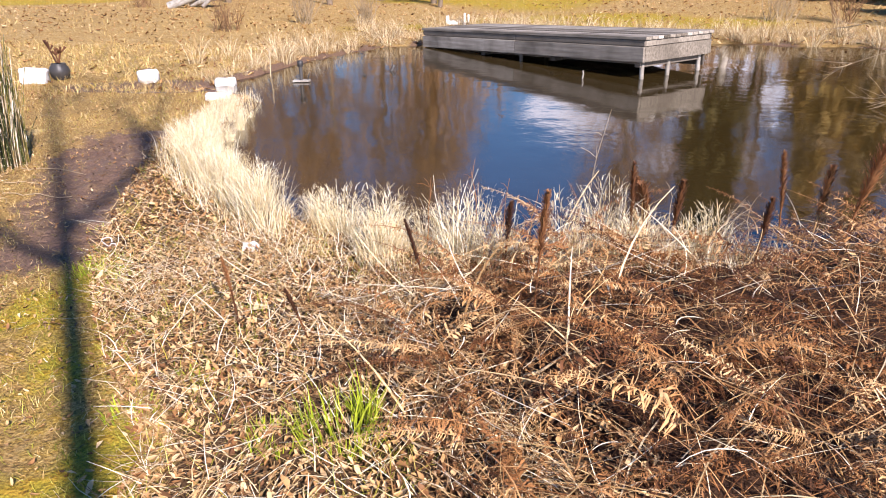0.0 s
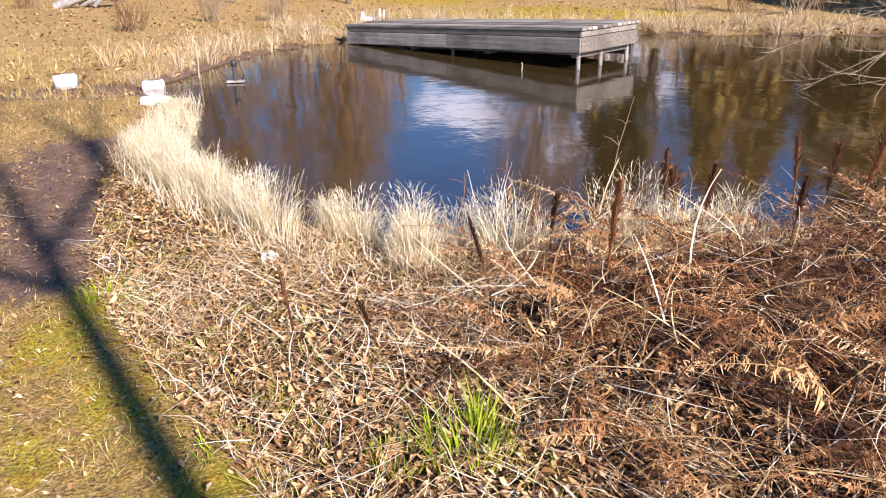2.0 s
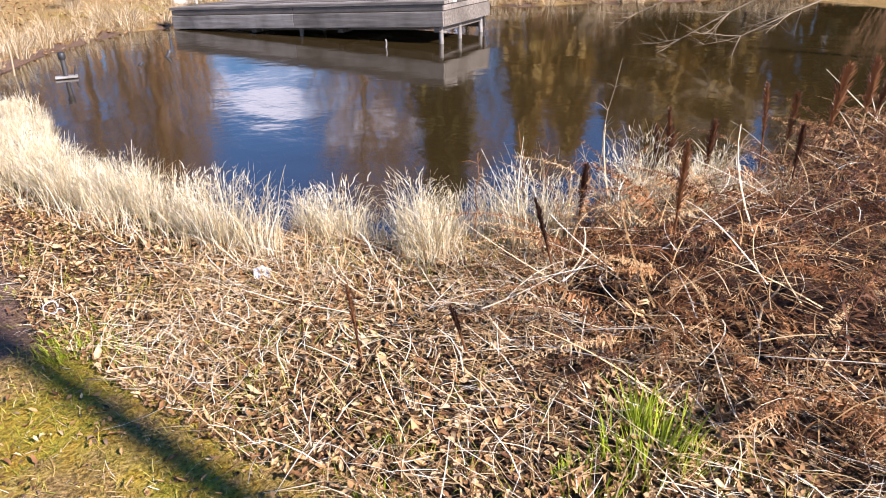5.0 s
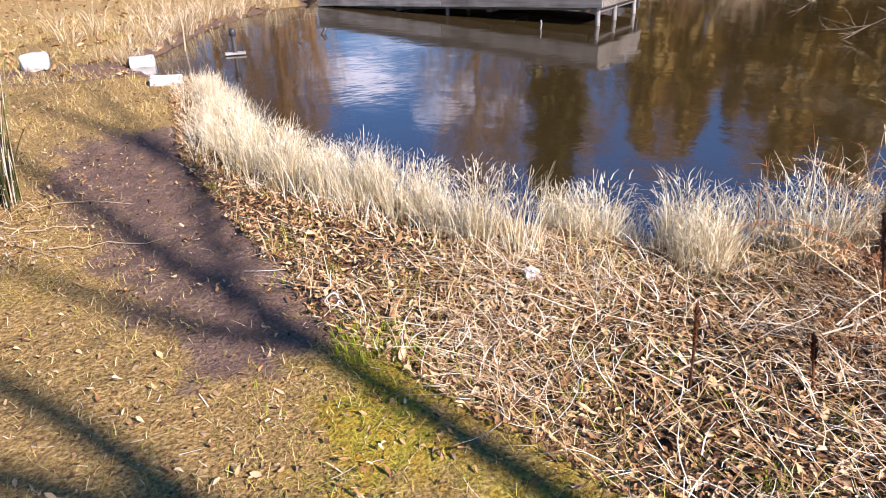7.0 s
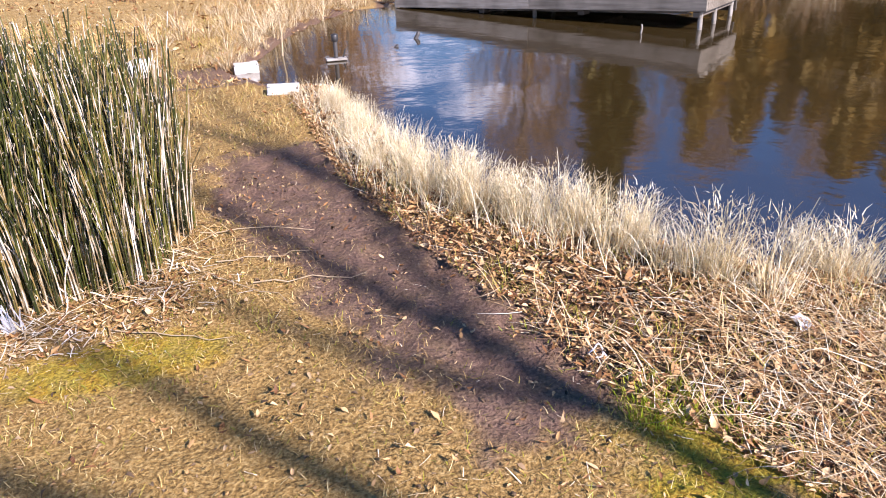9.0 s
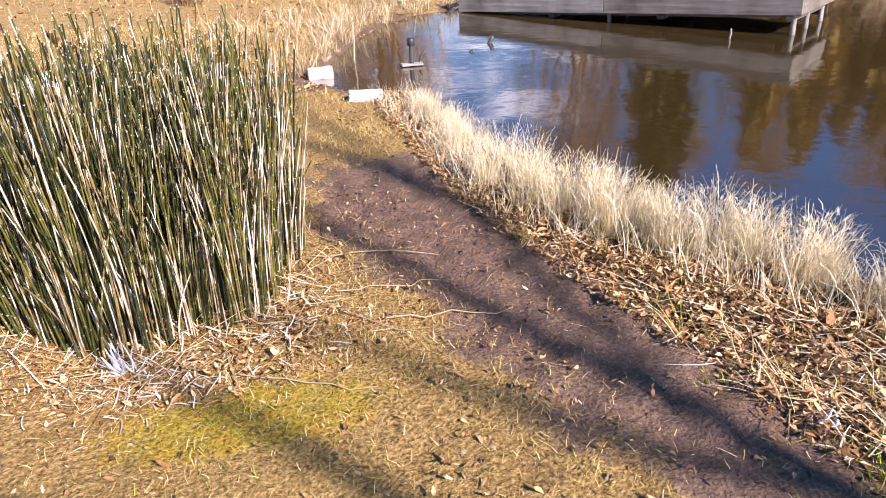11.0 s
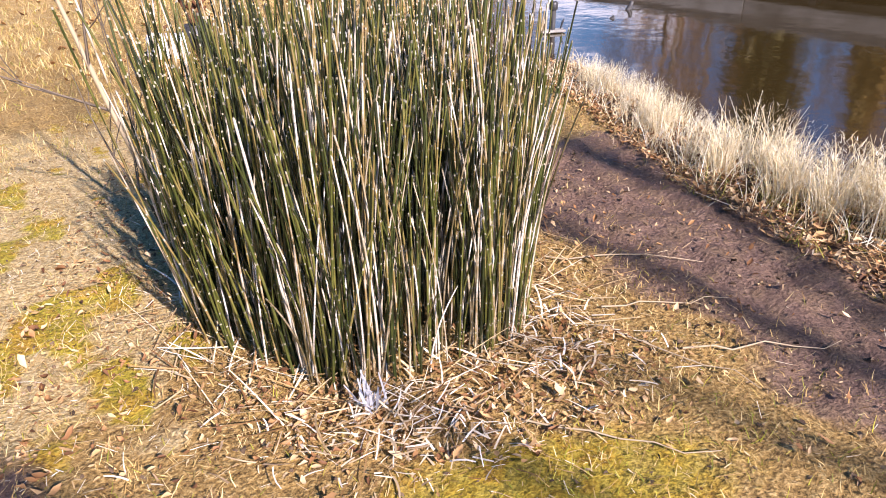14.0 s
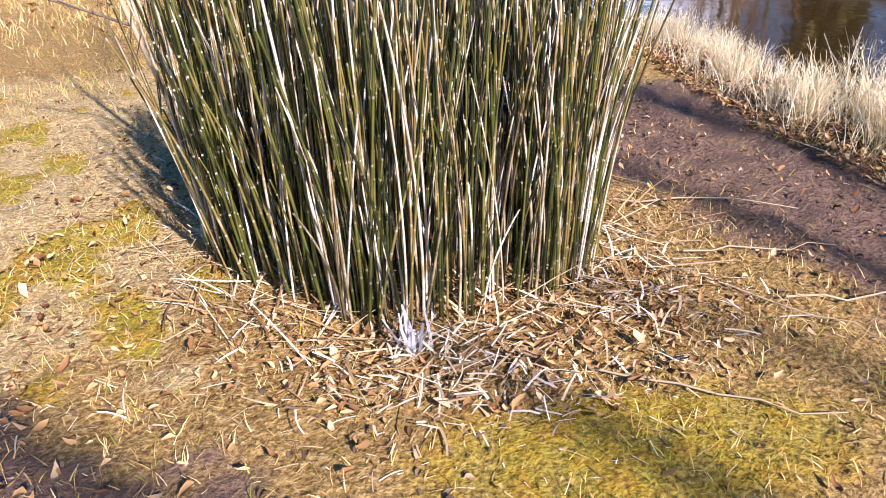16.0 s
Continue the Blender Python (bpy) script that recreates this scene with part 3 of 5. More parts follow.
for x, y, tall, seed in ((-9, 28, 8, 1), (-5.2, 27, 7, 2), (-2.0, 25.5, 8.2, 3), (-0.2, 24.6, 7.8, 4), (7.0, 25.5, 8.5, 6), (-3.6, 24, 6.8, 51), (-7.2, 25, 7.5, 52), (-11.5, 27, 8, 53), (0.0, 23.6, 5.5, 54), (-5.8, 30, 9, 55), (-1.2, 29, 8.5, 56), (8.3, 29, 9, 58), (-9.5, 33, 10, 59), (-14, 31, 10, 7), (-20, 36, 12, 8), (25, 30, 11, 13), (12.2, 27, 8.5, 32), (13.6, 30, 9.5, 33), (15.2, 25.5, 8.5, 36), (17.2, 28, 9.5, 34), (11.2, 31, 9.5, 61), (19.5, 24, 9, 62)):
    bare_tree(x, y, tall, seed)
for x, y, tall, seed in ((18, 29, 6.8, 22), (17, 20.5, 7.5, 23), (20, 17, 8, 24), (18.5, 13.5, 7.5, 25), (21.5, 22, 8.5, 26), (17.5, 9.5, 7.5, 27), (23, 12, 9, 29), (24, 26, 9, 30), (20, 6.0, 8, 31),
                         (19.6, 26.5, 7, 35), (18.3, 23.6, 6, 37), (16, 16.5, 6, 38), (15.6, 12, 6, 39), (26, 20, 8.5, 42), (27, 14.5, 8.2, 43), (27, 9, 8, 44), (24.5, 17, 8, 45), (21, 9.8, 7.2, 46), (12.8, 23.4, 6.2, 47), (14.6, 23.0, 6.4, 48)):
    # crowns facing the sun get the bronze tone brightened for sunlight
    if 12 < x < 22.5 and y > 15:
        conifer(x, y, tall, seed, 0.34, label="winter-bronzed evergreen conifer on the far bank, coloured as sunlit", foot=0.02, needles=SUNLIT_BRONZE)
    else:
        conifer(x, y, tall, seed, 0.34, foot=0.02)
conifer(9.8, 24.6, 9.6, 41, 0.2, BIRCH, "tall evergreen with a pale trunk beyond the pond", 0.2)


def shade_tree():
    """The tree behind the walker whose trunk and limbs throw the long shadows over the bank."""
    def at(sx, sy, z):
        k = z / math.tan(SUN_UP)
        return Vector((sx + SUN_H.x * k, sy + SUN_H.y * k, z))
    tree = tagged(new("shade_tree"), "bare tree with grey bark standing by the bank", "tree")
    base = at(-2.15, 3.62, 4.0)
    tree.location = (base.x, base.y, 0)
    o = Vector((base.x, base.y, 0))

    def limb(name, pts, rad, sides=8):
        v, f = tube([p - o for p in pts], rad, sides)
        return part(name, quads(name, v, f, BARK), tree)
    trunk = [Vector((base.x, base.y, -0.05)), at(-0.9, 1.25, 2.2), at(-2.15, 3.62, 4.0), at(-3.1, 5.4, 5.4), at(-4.0, 7.1, 6.7), at(-5.2, 9.3, 8.3), at(-5.9, 10.9, 9.4)]
    limb("trunk", trunk, [0.085, 0.068, 0.062, 0.058, 0.050, 0.04, 0.02], 10)
    limb("limb", [trunk[2], at(-2.6, 3.93, 4.35), at(-2.95, 4.28, 4.7), at(-3.45, 4.83, 5.1), at(-4.3, 5.5, 5.8)], [0.05, 0.045, 0.04, 0.03, 0.012])
    second = [at(-0.5, 0.6, 1.75), at(-1.3, 1.3, 2.3), at(-1.97, 2.04, 2.8), at(-2.52, 2.82, 3.3), at(-2.97, 3.42, 3.7), at(-3.65, 4.25, 4.4), at(-4.7, 5.4, 5.3)]
    limb("limb", second, [0.06, 0.06, 0.06, 0.058, 0.052, 0.042, 0.02])
    limb("limb", [at(-2.42, 4.1, 4.35), at(-2.5, 5.0, 5.0), at(-2.58, 6.0, 5.7), at(-3.3, 7.4, 6.7), at(-4.2, 8.8, 7.8)], [0.045, 0.045, 0.07, 0.055, 0.02])
    limb("limb", [at(-2.6, 5.9, 5.65), at(-2.9, 6.9, 6.3), at(-3.3, 8.1, 7.1), at(-3.6, 9.4, 8.0)], [0.05, 0.045, 0.035, 0.02])
    limb("limb", [second[3], at(-3.9, 3.75, 4.0), at(-5.15, 4.65, 4.9), at(-6.3, 5.5, 5.7)], [0.05, 0.05, 0.045, 0.02])
    rnd = random.Random(5)
    tw = []
    for s in range(16):
        q = at(rnd.uniform(-6.2, -3.4), rnd.uniform(7.5, 11.5), rnd.uniform(7.5, 9.0)) - o
        bough(q, Vector((rnd.uniform(-1, 1), rnd.uniform(-1, 1), 0.5)).normalized(), 1.3, 0.02, rnd, 1, tw)
    v, f = join(tw)
    tagged(part("twig_mass", quads("twig_mass", v, f, BARK), tree), kind="stuff")


shade_tree()


def leaning_branches():
    """A bare shrub that leans over the water from the near shore."""
    rnd = random.Random(12)
    tree = tagged(new("overhanging_shrub"), "bare shrub with thin pale branches leaning over the water", "shrub")
    tree.location = (7.6, 5.4, 0.0)
    v, f = tube([(0, 0, -0.1), (-0.15, 0.3, 0.6), (-0.35, 0.9, 1.3)], [0.07, 0.055, 0.04], 8)
    part("trunk", quads("trunk", v, f, BARK), tree)
    for k, (start, end) in enumerate((((-0.35, 0.9, 1.3), (-2.7, 3.0, 0.42)), ((-0.3, 0.8, 1.2), (-2.2, 2.6, 0.1)), ((-0.35, 0.9, 1.3), (-1.9, 4.2, 0.75)), ((-0.2, 0.5, 0.9), (-2.3, 1.6, 0.25)), ((-0.35, 0.9, 1.3), (-0.9, 4.6, 1.2)))):
        s, e = Vector(start), Vector(end)
        pts = [s.lerp(e, i / 5) + Vector((rnd.uniform(-0.08, 0.08), rnd.uniform(-0.08, 0.08), 0.22 * math.sin(math.pi * i / 5))) for i in range(6)]
        pieces = [tube(pts, [0.022, 0.018, 0.014, 0.010, 0.007, 0.003], 5)]
        for i in range(2, 6):
            for _ in range(3):
                bough(pts[i], ((e - s).normalized() + Vector((rnd.uniform(-1, 1), rnd.uniform(-1, 1), rnd.uniform(-0.8, 0.6))) * 0.7).normalized(), rnd.uniform(0.3, 0.8), 0.006, rnd, 1, pieces)
        v, f = join(pieces)
        part("branch", quads("branch", v, f, TWIG), tree)


leaning_branches()

# ---- horsetails ----
TAIL = Vector((-4.26, 5.70, 0.0))


def stem_mesh(length, radius, joints, bendx, mat, name="stem"):
    """A jointed horsetail stem along z with a pale collar at every joint."""
    v, f, slot = [], [], []
    sides = 4
    rows = []
    for j in range(joints + 1):
        z = length * j / joints
        r = radius * (1 - 0.35 * j / joints)
        rows.append((z - 0.003, r * 1.22, 1))
        rows.append((z + 0.003, r * 1.1, 1))
    for i, (z, r, _) in enumerate(rows):
        b = bendx * (z / length) ** 2
        for s in range(sides):
            g = 6.2832 * s / sides
            v.append((b + r * math.cos(g), r * math.sin(g), max(z, 0)))
    for i in range(len(rows) - 1):
        for s in range(sides):
            f.append((i * sides + s, i * sides + (s + 1) % sides, (i + 1) * sides + (s + 1) % sides, (i + 1) * sides + s))
            slot.append(1 if i % 2 == 0 else 0)
    return np.array(v), np.array(f), np.array(slot)


def horsetails():
    clump = tagged(new("horsetail_clump"), "dense clump of dark green jointed horsetail stems", "horsetail")
    clump.location = TAIL
    rnd = random.Random(3)
    kinds = []
    for k in range(18):
        dry = k >= 10
        L = (rnd.uniform(0.15, 0.5) if k % 2 else rnd.uniform(0.5, 0.95)) if dry else 0.45 + 0.70 * math.sqrt((k + rnd.random()) / 10)
        v, f, s = stem_mesh(L, rnd.uniform(0.0028, 0.0043) if dry else rnd.uniform(0.0033, 0.0050), rnd.randint(7, 10), rnd.uniform(-0.11, 0.11), STEM)
        kinds.append((v, f, s, dry, quads("stem", v, f, None, s, [STEM_DRY if dry else STEM, NODE])))
    places = []
    while len(places) < 2200:
        a, r = rnd.uniform(0, 6.2832), math.sqrt(rnd.random())
        x, y = (0.67 if math.cos(a) > 0 else 0.65) * r * math.cos(a), (0.55 if math.sin(a) > 0 else 0.72) * r * math.sin(a)
        x += 0.05 * math.sin(5 * a)
        lean = (0.018 + (0.045 if x > 0 else 0.13) * r ** 3) * rnd.uniform(0.2, 1.5)
        places.append((x, y, a + rnd.gauss(0.0, 0.7), lean, rnd.uniform(0.0, 6.28), rnd.uniform(0.78, 1.08), 0 if rnd.random() < (0.82 if x < 0.05 else 0.60) else 1))
    places.sort(key=lambda p: p[1])
    rest, rest_slots, dry_rest = [], [], []
    for i, (x, y, a, lean, spin, k, dry) in enumerate(places):
        kind = kinds[rnd.randint(10, 17) if dry else rnd.randint(0, 9)]
        z = float(height(np.array([TAIL.x + x]), np.array([TAIL.y + y]))[0]) - 0.01
        m = Matrix.Translation((x, y, z)) @ Matrix.Rotation(0.015, 4, "Y") @ Matrix.Rotation(a, 4, "Z") @ Matrix.Rotation(lean * (1.2 if dry else 1), 4, "Y") @ Matrix.Rotation(spin, 4, "Z") @ Matrix.Scale(k, 4)
        if i < 300:
            part("stem", kind[4], clump, m=m)
        else:
            vv = np.c_[kind[0], np.ones(len(kind[0]))] @ np.array(m).T
            (dry_rest if kind[3] else rest).append((vv[:, :3], kind[1]))
            if not kind[3]:
                rest_slots.append(kind[2])
    v, f = join(rest)
    tagged(part("stem_thicket", quads("stem_thicket", v, f, None, np.concatenate(rest_slots), [STEM_BED, NODE]), clump), kind="stuff")
    v, f = join(dry_rest)
    tagged(part("dry_thicket", quads("dry_thicket", v, f, STEM_DRY_BED), clump, "bleached dead stems"), kind="stuff")
    # broken straw-coloured stems lying against the foot
    n = 420
    a = rng.uniform(3.0, 6.5, n)
    rr = rng.uniform(0.8, 1.3, n)
    x, y = 0.66 * rr * np.cos(a), 0.72 * rr * np.sin(a)
    v, f = blades(x, y, height(TAIL.x + x, TAIL.y + y) + 0.012, rng.uniform(0.05, 0.28, n), rng.uniform(1.2, 1.58, n), rng.uniform(0, 0.15, n), rng.uniform(0, 6.28, n), rng.uniform(0.004, 0.009, n), 4, 0.5, rng.uniform(-0.4, 0.4, n))
    tagged(part("fallen_straw", quads("fallen_straw", v, f, STRAW), clump, "bleached broken stems"), kind="stuff")
    # the pale heap of husks and stubs at the front
    n = 420
    x, y = rng.normal(0.06, 0.22, n), rng.normal(-0.93, 0.10, n)
    far = rng.random(n) < 0.4
    x, y = np.where(far, rng.normal(0.55, 0.13, n), x), np.where(far, rng.normal(-0.62, 0.16, n), y)
    v, f = blades(x, y, height(TAIL.x + x, TAIL.y + y) + rng.uniform(0.004, 0.045, n), rng.uniform(0.02, 0.09, n), rng.uniform(1.1, 1.6, n), rng.uniform(-0.1, 0.5, n), rng.uniform(0, 6.28, n), rng.uniform(0.004, 0.009, n), 3, 0.6, rng.uniform(-0.6, 0.6, n))
    tagged(part("husk_litter", quads("husk_litter", v, f, HUSK), clump, "pale broken husks"), kind="stuff")
    n = 34
    x, y = rng.normal(-0.04, 0.028, n), rng.normal(-0.80, 0.02, n)
    v, f = blades(x, y, height(TAIL.x + x, TAIL.y + y) - 0.01, rng.uniform(0.07, 0.17, n), rng.uniform(0.05, 0.7, n), rng.uniform(0, 0.3, n), rng.uniform(3.9, 5.6, n), rng.uniform(0.008, 0.014, n), 3, 0.5)
    tagged(part("white_stub", quads("white_stub", v, f, FILMY), clump, "whitened stub of rotted stems"), kind="stuff")


horsetails()

# ---- sedge along the shore ----


def along(line, n, g):
    """n places strewn along a line of points, with the way it runs."""
    seg = np.array([math.dist(a, b) for a, b in zip(line, line[1:])])
    pick = g.choice(len(seg), n, p=seg / seg.sum())
    t = g.random(n)
    a, b = np.array(line)[pick], np.array(line)[pick + 1]
    d = (b - a) / seg[pick][:, None]
    return a + (b - a) * t[:, None], d


def sedge_mesh(seed, n, tall, wide):
    g = np.random.default_rng(seed)
    a, r = g.uniform(0, 6.28, n), np.sqrt(g.random(n)) * wide
    v, f = blades(r * np.cos(a), r * np.sin(a), np.full(n, -0.03), 0.25 * tall + 0.8 * g.random(n) ** 0.8 * tall, g.uniform(0.0, 0.32, n), g.uniform(0.1, 2.8, n), a + g.uniform(-1.2, 1.2, n), g.uniform(0.0026, 0.0052, n), 5, 0.4, g.uniform(-2, 2, n), 2.4)
    m = 90
    b, q = g.uniform(0, 6.28, m), np.sqrt(g.random(m)) * (wide + 0.05)
    heads = blades(q * np.cos(b), q * np.sin(b), g.uniform(0.45, 0.82, m) * tall, g.uniform(0.025, 0.08, m), g.uniform(0.1, 1.4, m), g.uniform(0.5, 2.2, m), b + g.uniform(-1, 1, m), g.uniform(0.003, 0.0055, m), 2, 0.3, g.uniform(-1, 1, m))
    v, f = join([(v, f), heads])
    return quads("sedge_tuft", v, f, SEDGE)


tuft_kinds = [sedge_mesh(100 + k, 105, 0.30 + 0.05 * k, 0.10) for k in range(7)]
g2 = np.random.default_rng(17)
pts, way = along(EDGE[:9], 240, g2)
for i in range(240):
    ox = g2.uniform(-0.02, 0.36)
    x, y = pts[i, 0] + way[i, 1] * -ox, pts[i, 1] - way[i, 0] * -ox
    if in_pond(np.array([x]), np.array([y]))[0] > 0.03:
        x, y = pts[i, 0] + way[i, 1] * ox, pts[i, 1] - way[i, 0] * ox
    if x > 1.6 or y > 8.2:
        continue
    gap = math.sin((x + y * 0.6) * 6.5 + 0.8) + 0.5 * math.sin((x - y) * 11)
    if gap < (-0.6 if x > -1.35 else -1.0):
        continue
    z = float(height(np.array([x]), np.array([y]))[0])
    ob = new("sedge_tuft", tuft_kinds[i % 7])
    ob.matrix_basis = pose(x, y, z, 0, 0, g2.uniform(0, 360)) @ Matrix.Scale(g2.uniform(0.40, 0.78) * (1 - 0.4 * min(1.0, max(0.0, y - 6.0) / 1.5)) if x < -1.35 else g2.uniform(0.45, 0.98), 4)
    tagged(ob, "bleached dry sedge tuft at the water's edge", "grass", "sedge tufts along the shore")


def scatter(n, x0, x1, y0, y1, keep, g):
    x, y = g.uniform(x0, x1, n), g.uniform(y0, y1, n)
    k = keep(x, y, g.random(n))
    return x[k], y[k]


def stuff(name, vf, mat, label, category):
    return tagged(new(name, quads(name, *vf, mat)), label, category, kind="stuff")


def bed_side(x, y):
    d, s = off_line(x, y, BED_EDGE)
    return d * s


# thin sedge filling between the tufts
pts, way = along(EDGE[:9], 4500, g2)
o = g2.uniform(-0.02, 0.5, 4500)
x, y = pts[:, 0] - way[:, 1] * o, pts[:, 1] + way[:, 0] * o
flip = in_pond(x, y) > 0.02
x, y = np.where(flip, pts[:, 0] + way[:, 1] * o, x), np.where(flip, pts[:, 1] - way[:, 0] * o, y)
n = len(x)
stuff("shore_sedge", blades(x, y, height(x, y) - 0.02, g2.uniform(0.05, 0.20, n) * np.where((x < -1.3) & (y < 6.8), 1.6, 1), g2.uniform(0, 0.6, n), g2.uniform(0.1, 1.6, n), g2.uniform(0, 6.28, n), g2.uniform(0.0025, 0.005, n), 4, 0.3, g2.uniform(-1, 1, n)), SEDGE, "bleached thin sedge along the near shore", "grass")

# lying straw between sedge and turf
x, y = scatter(92000, -3.2, 0.8, 0.8, 8.5, lambda x, y, r: (bed_side(x, y) > -0.05) & (in_pond(x, y) < -0.12) & (fern_side(x, y) < 0.25) & (r < (0.30 + 0.6 * smooth(rough_field(x * 0.9 + 1.0, y * 0.9), -0.5, 0.7)) * (1 - 0.85 * smooth(y, 3.9, 4.9))), g2)
n = len(x)
stuff("lying_straw", blades(x, y, height(x, y) + g2.uniform(0, 0.05, n), 0.05 + 0.2 * g2.random(n) ** 1.5, g2.uniform(1.1, 1.6, n), g2.uniform(-0.1, 0.35, n), g2.normal(2.2, 1.4, n), g2.uniform(0.002, 0.0058, n), 3, 0.4, g2.uniform(-1.0, 1.0, n)), STRAW, "flattened pale straw covering the bank", "straw")

# leaf litter
x, y = scatter(150000, -5.6, 1.2, 0.8, 9.5, lambda x, y, r: (in_pond(x, y) < -0.1) & (r < np.where(bed_side(x, y) > -0.05, 0.85, 0.03 + 0.05 * smooth(3.8 - y, 0, 0.6) + 0.16 * smooth(-4.7 - x, 0, 0.5) * (y > 3.5)) + 0.5 * smooth(0.95 - np.hypot((x + 4.1) / 1.0, (y - 4.95) / 0.45), 0, 0.6)) & (fern_side(x, y) < 0.5), g2)
n = len(x)
stuff("leaf_litter", leaves(x, y, height(x, y) + g2.uniform(0.0, 0.03, n), g2.uniform(0.013, 0.042, n) * np.where(g2.random(n) < 0.06, 1.5, 1) * np.where(bed_side(x, y) > -0.05, 1.0, 0.85), g2.uniform(0, 6.28, n), g2.uniform(-0.6, 0.6, n), g2.uniform(-0.4, 1.5, n)), LEAF, "curled dead brown leaves strewn over the bank", "leaves")

# yellowed grass growing through the straw
x, y = scatter(60000, -3.2, 0.6, 1.0, 6.5, lambda x, y, r: (bed_side(x, y) > -0.05) & (in_pond(x, y) < -0.2) & (fern_side(x, y) < 0.1) & (r < 0.12 * smooth(x, -0.4, -1.0) + 0.55 * smooth(rough_field(x * 1.6 + 4, y * 1.4 + 2) + 0.5 * rough_field(x * 3.1, y * 2.7), 0.2, 1.2)), g2)
n = len(x)
stuff("yellow_grass", blades(x, y, height(x, y), g2.uniform(0.04, 0.13, n), g2.uniform(0.4, 1.45, n), g2.uniform(0, 0.6, n), g2.uniform(0, 6.28, n), g2.uniform(0.002, 0.004, n), 3, 0.3, g2.uniform(-1.2, 1.2, n)), LAWN, "yellow-green grass among the straw", "grass")

# short winter turf
def turf_keep(x, y, r):
    bare = 0.12 * (rough_field(x * 3, y * 3) > 0.6) + smooth(off_line(x, y, TRACK)[0], 0.15, 0.7)
    patchy = 0.25 + 0.75 * smooth(rough_field(x * 1.3, y * 1.1), -0.6, 0.9)
    return (bed_side(x, y) < 0.08) & (in_pond(x, y) < -0.2) & (r < bare * patchy + 0.03)


near = scatter(135000, -6.8, -0.2, 1.6, 7.8, turf_keep, g2)
mid_ = scatter(60000, -9.0, -2.0, 7.5, 14.5, turf_keep, g2)
x, y = np.concatenate([near[0], mid_[0]]), np.concatenate([near[1], mid_[1]])
n = len(x)
green = (g2.random(n) < 0.95 * smooth(1.3 - np.abs(bed_side(x, y) + 0.3), 0, 0.9) * smooth(4.5 - y, 0, 0.8) * (0.4 + 0.6 * smooth(x, -2.9, -1.9)) * (0.4 + 0.6 * smooth(rough_field(x * 1.7, y * 1.5 + 2), -0.7, 0.9)) + 0.28 * smooth(1.0 - np.hypot((x + 3.9) / 1.1, (y - 4.5) / 0.45), 0, 0.6) + 0.13)
for k, nm, mt, lb in ((green, "green_turf", LAWN, "short olive-green winter turf"), (~green, "dry_turf", TAN, "short tan dried turf")):
    xx, yy = x[k], y[k]
    n = len(xx)
    far_ = 1 + 0.9 * smooth(yy, 6.5, 10)
    stuff(nm, blades(xx, yy, height(xx, yy) - 0.004, g2.uniform(0.015, 0.055, n) * far_, g2.uniform(0.3, 1.5, n), g2.uniform(0.0, 0.6, n), g2.uniform(0, 6.28, n), g2.uniform(0.0018, 0.0038, n) * far_, 2, 0.3, g2.uniform(-1, 1, n)), mt, lb, "grass")

# bits of broken straw trodden into the path, and round the horsetails
x, y = scatter(60000, -6.2, -0.8, 2.0, 9.5, lambda x, y, r: (bed_side(x, y) < 0.1) & (in_pond(x, y) < -0.15) & (r < 0.035 + 0.26 * smooth(3.9 - y, 0, 0.6) * smooth(rough_field(x * 3, y * 3), -0.2, 0.6) + 0.07 * (rough_field(x * 2, y * 2) > 0.6) + 0.7 * smooth(1.1 - np.hypot((x + 4.1) / 0.95, (y - 5.0) / 0.6), 0, 0.5) + 0.3 * smooth(-4.7 - x, 0, 0.4) * smooth(y, 4.4, 5.0)), g2)
n = len(x)
stuff("straw_bits", blades(x, y, height(x, y) + 0.004, 0.012 + 0.075 * g2.random(n) ** 2.5, g2.uniform(1.3, 1.58, n), g2.uniform(0, 0.15, n), g2.uniform(0, 6.28, n), g2.uniform(0.0015, 0.0042, n), 3, 0.6, g2.uniform(-0.5, 0.5, n)), STRAW, "short bits of broken straw on the muddy path", "straw")
x, y = scatter(19000, -6.2, -0.8, 2.0, 9.0, lambda x, y, r: (bed_side(x, y) < 0.15) & (in_pond(x, y) < -0.15) & (r < 0.40 - 0.1 * smooth(off_line(x, y, TRACK)[0], 0.2, 0.7)), g2)
n = len(x)
stuff("mud_crumbs", leaves(x, y, height(x, y) - 0.004, g2.uniform(0.008, 0.034, n), g2.uniform(0, 6.28, n), g2.uniform(-0.5, 0.5, n), g2.uniform(-1.5, 0.3, n)), material("soil_crumb", [(0.05, 0.03, 0.017), (0.14, 0.09, 0.05), (0.26, 0.17, 0.09), (0.42, 0.30, 0.16)], rough=0.9, grain=60), "crumbs of trodden mud and leaf", "soil")

# fresh green tufts in the litter


def fresh_tuft(x, y, n, tall, wide, seed):
    g = np.random.default_rng(seed)
    a, r = g.uniform(0, 6.28, n), np.sqrt(g.random(n)) * wide
    v, f = blades(r * np.cos(a), r * np.sin(a), np.full(n, -0.01), g.uniform(0.4, 1.0, n) * tall, g.uniform(0, 0.5, n), g.uniform(0, 0.8, n), a + g.uniform(-0.7, 0.7, n), g.uniform(0.004, 0.0085, n), 4)
    ob = new("grass_tuft", quads("grass_tuft", v, f, FRESH))
    ob.location = (x, y, float(height(np.array([x]), np.array([y]))[0]))
    tagged(ob, "fresh bright green grass tuft among dead leaves", "grass", "green grass tufts")


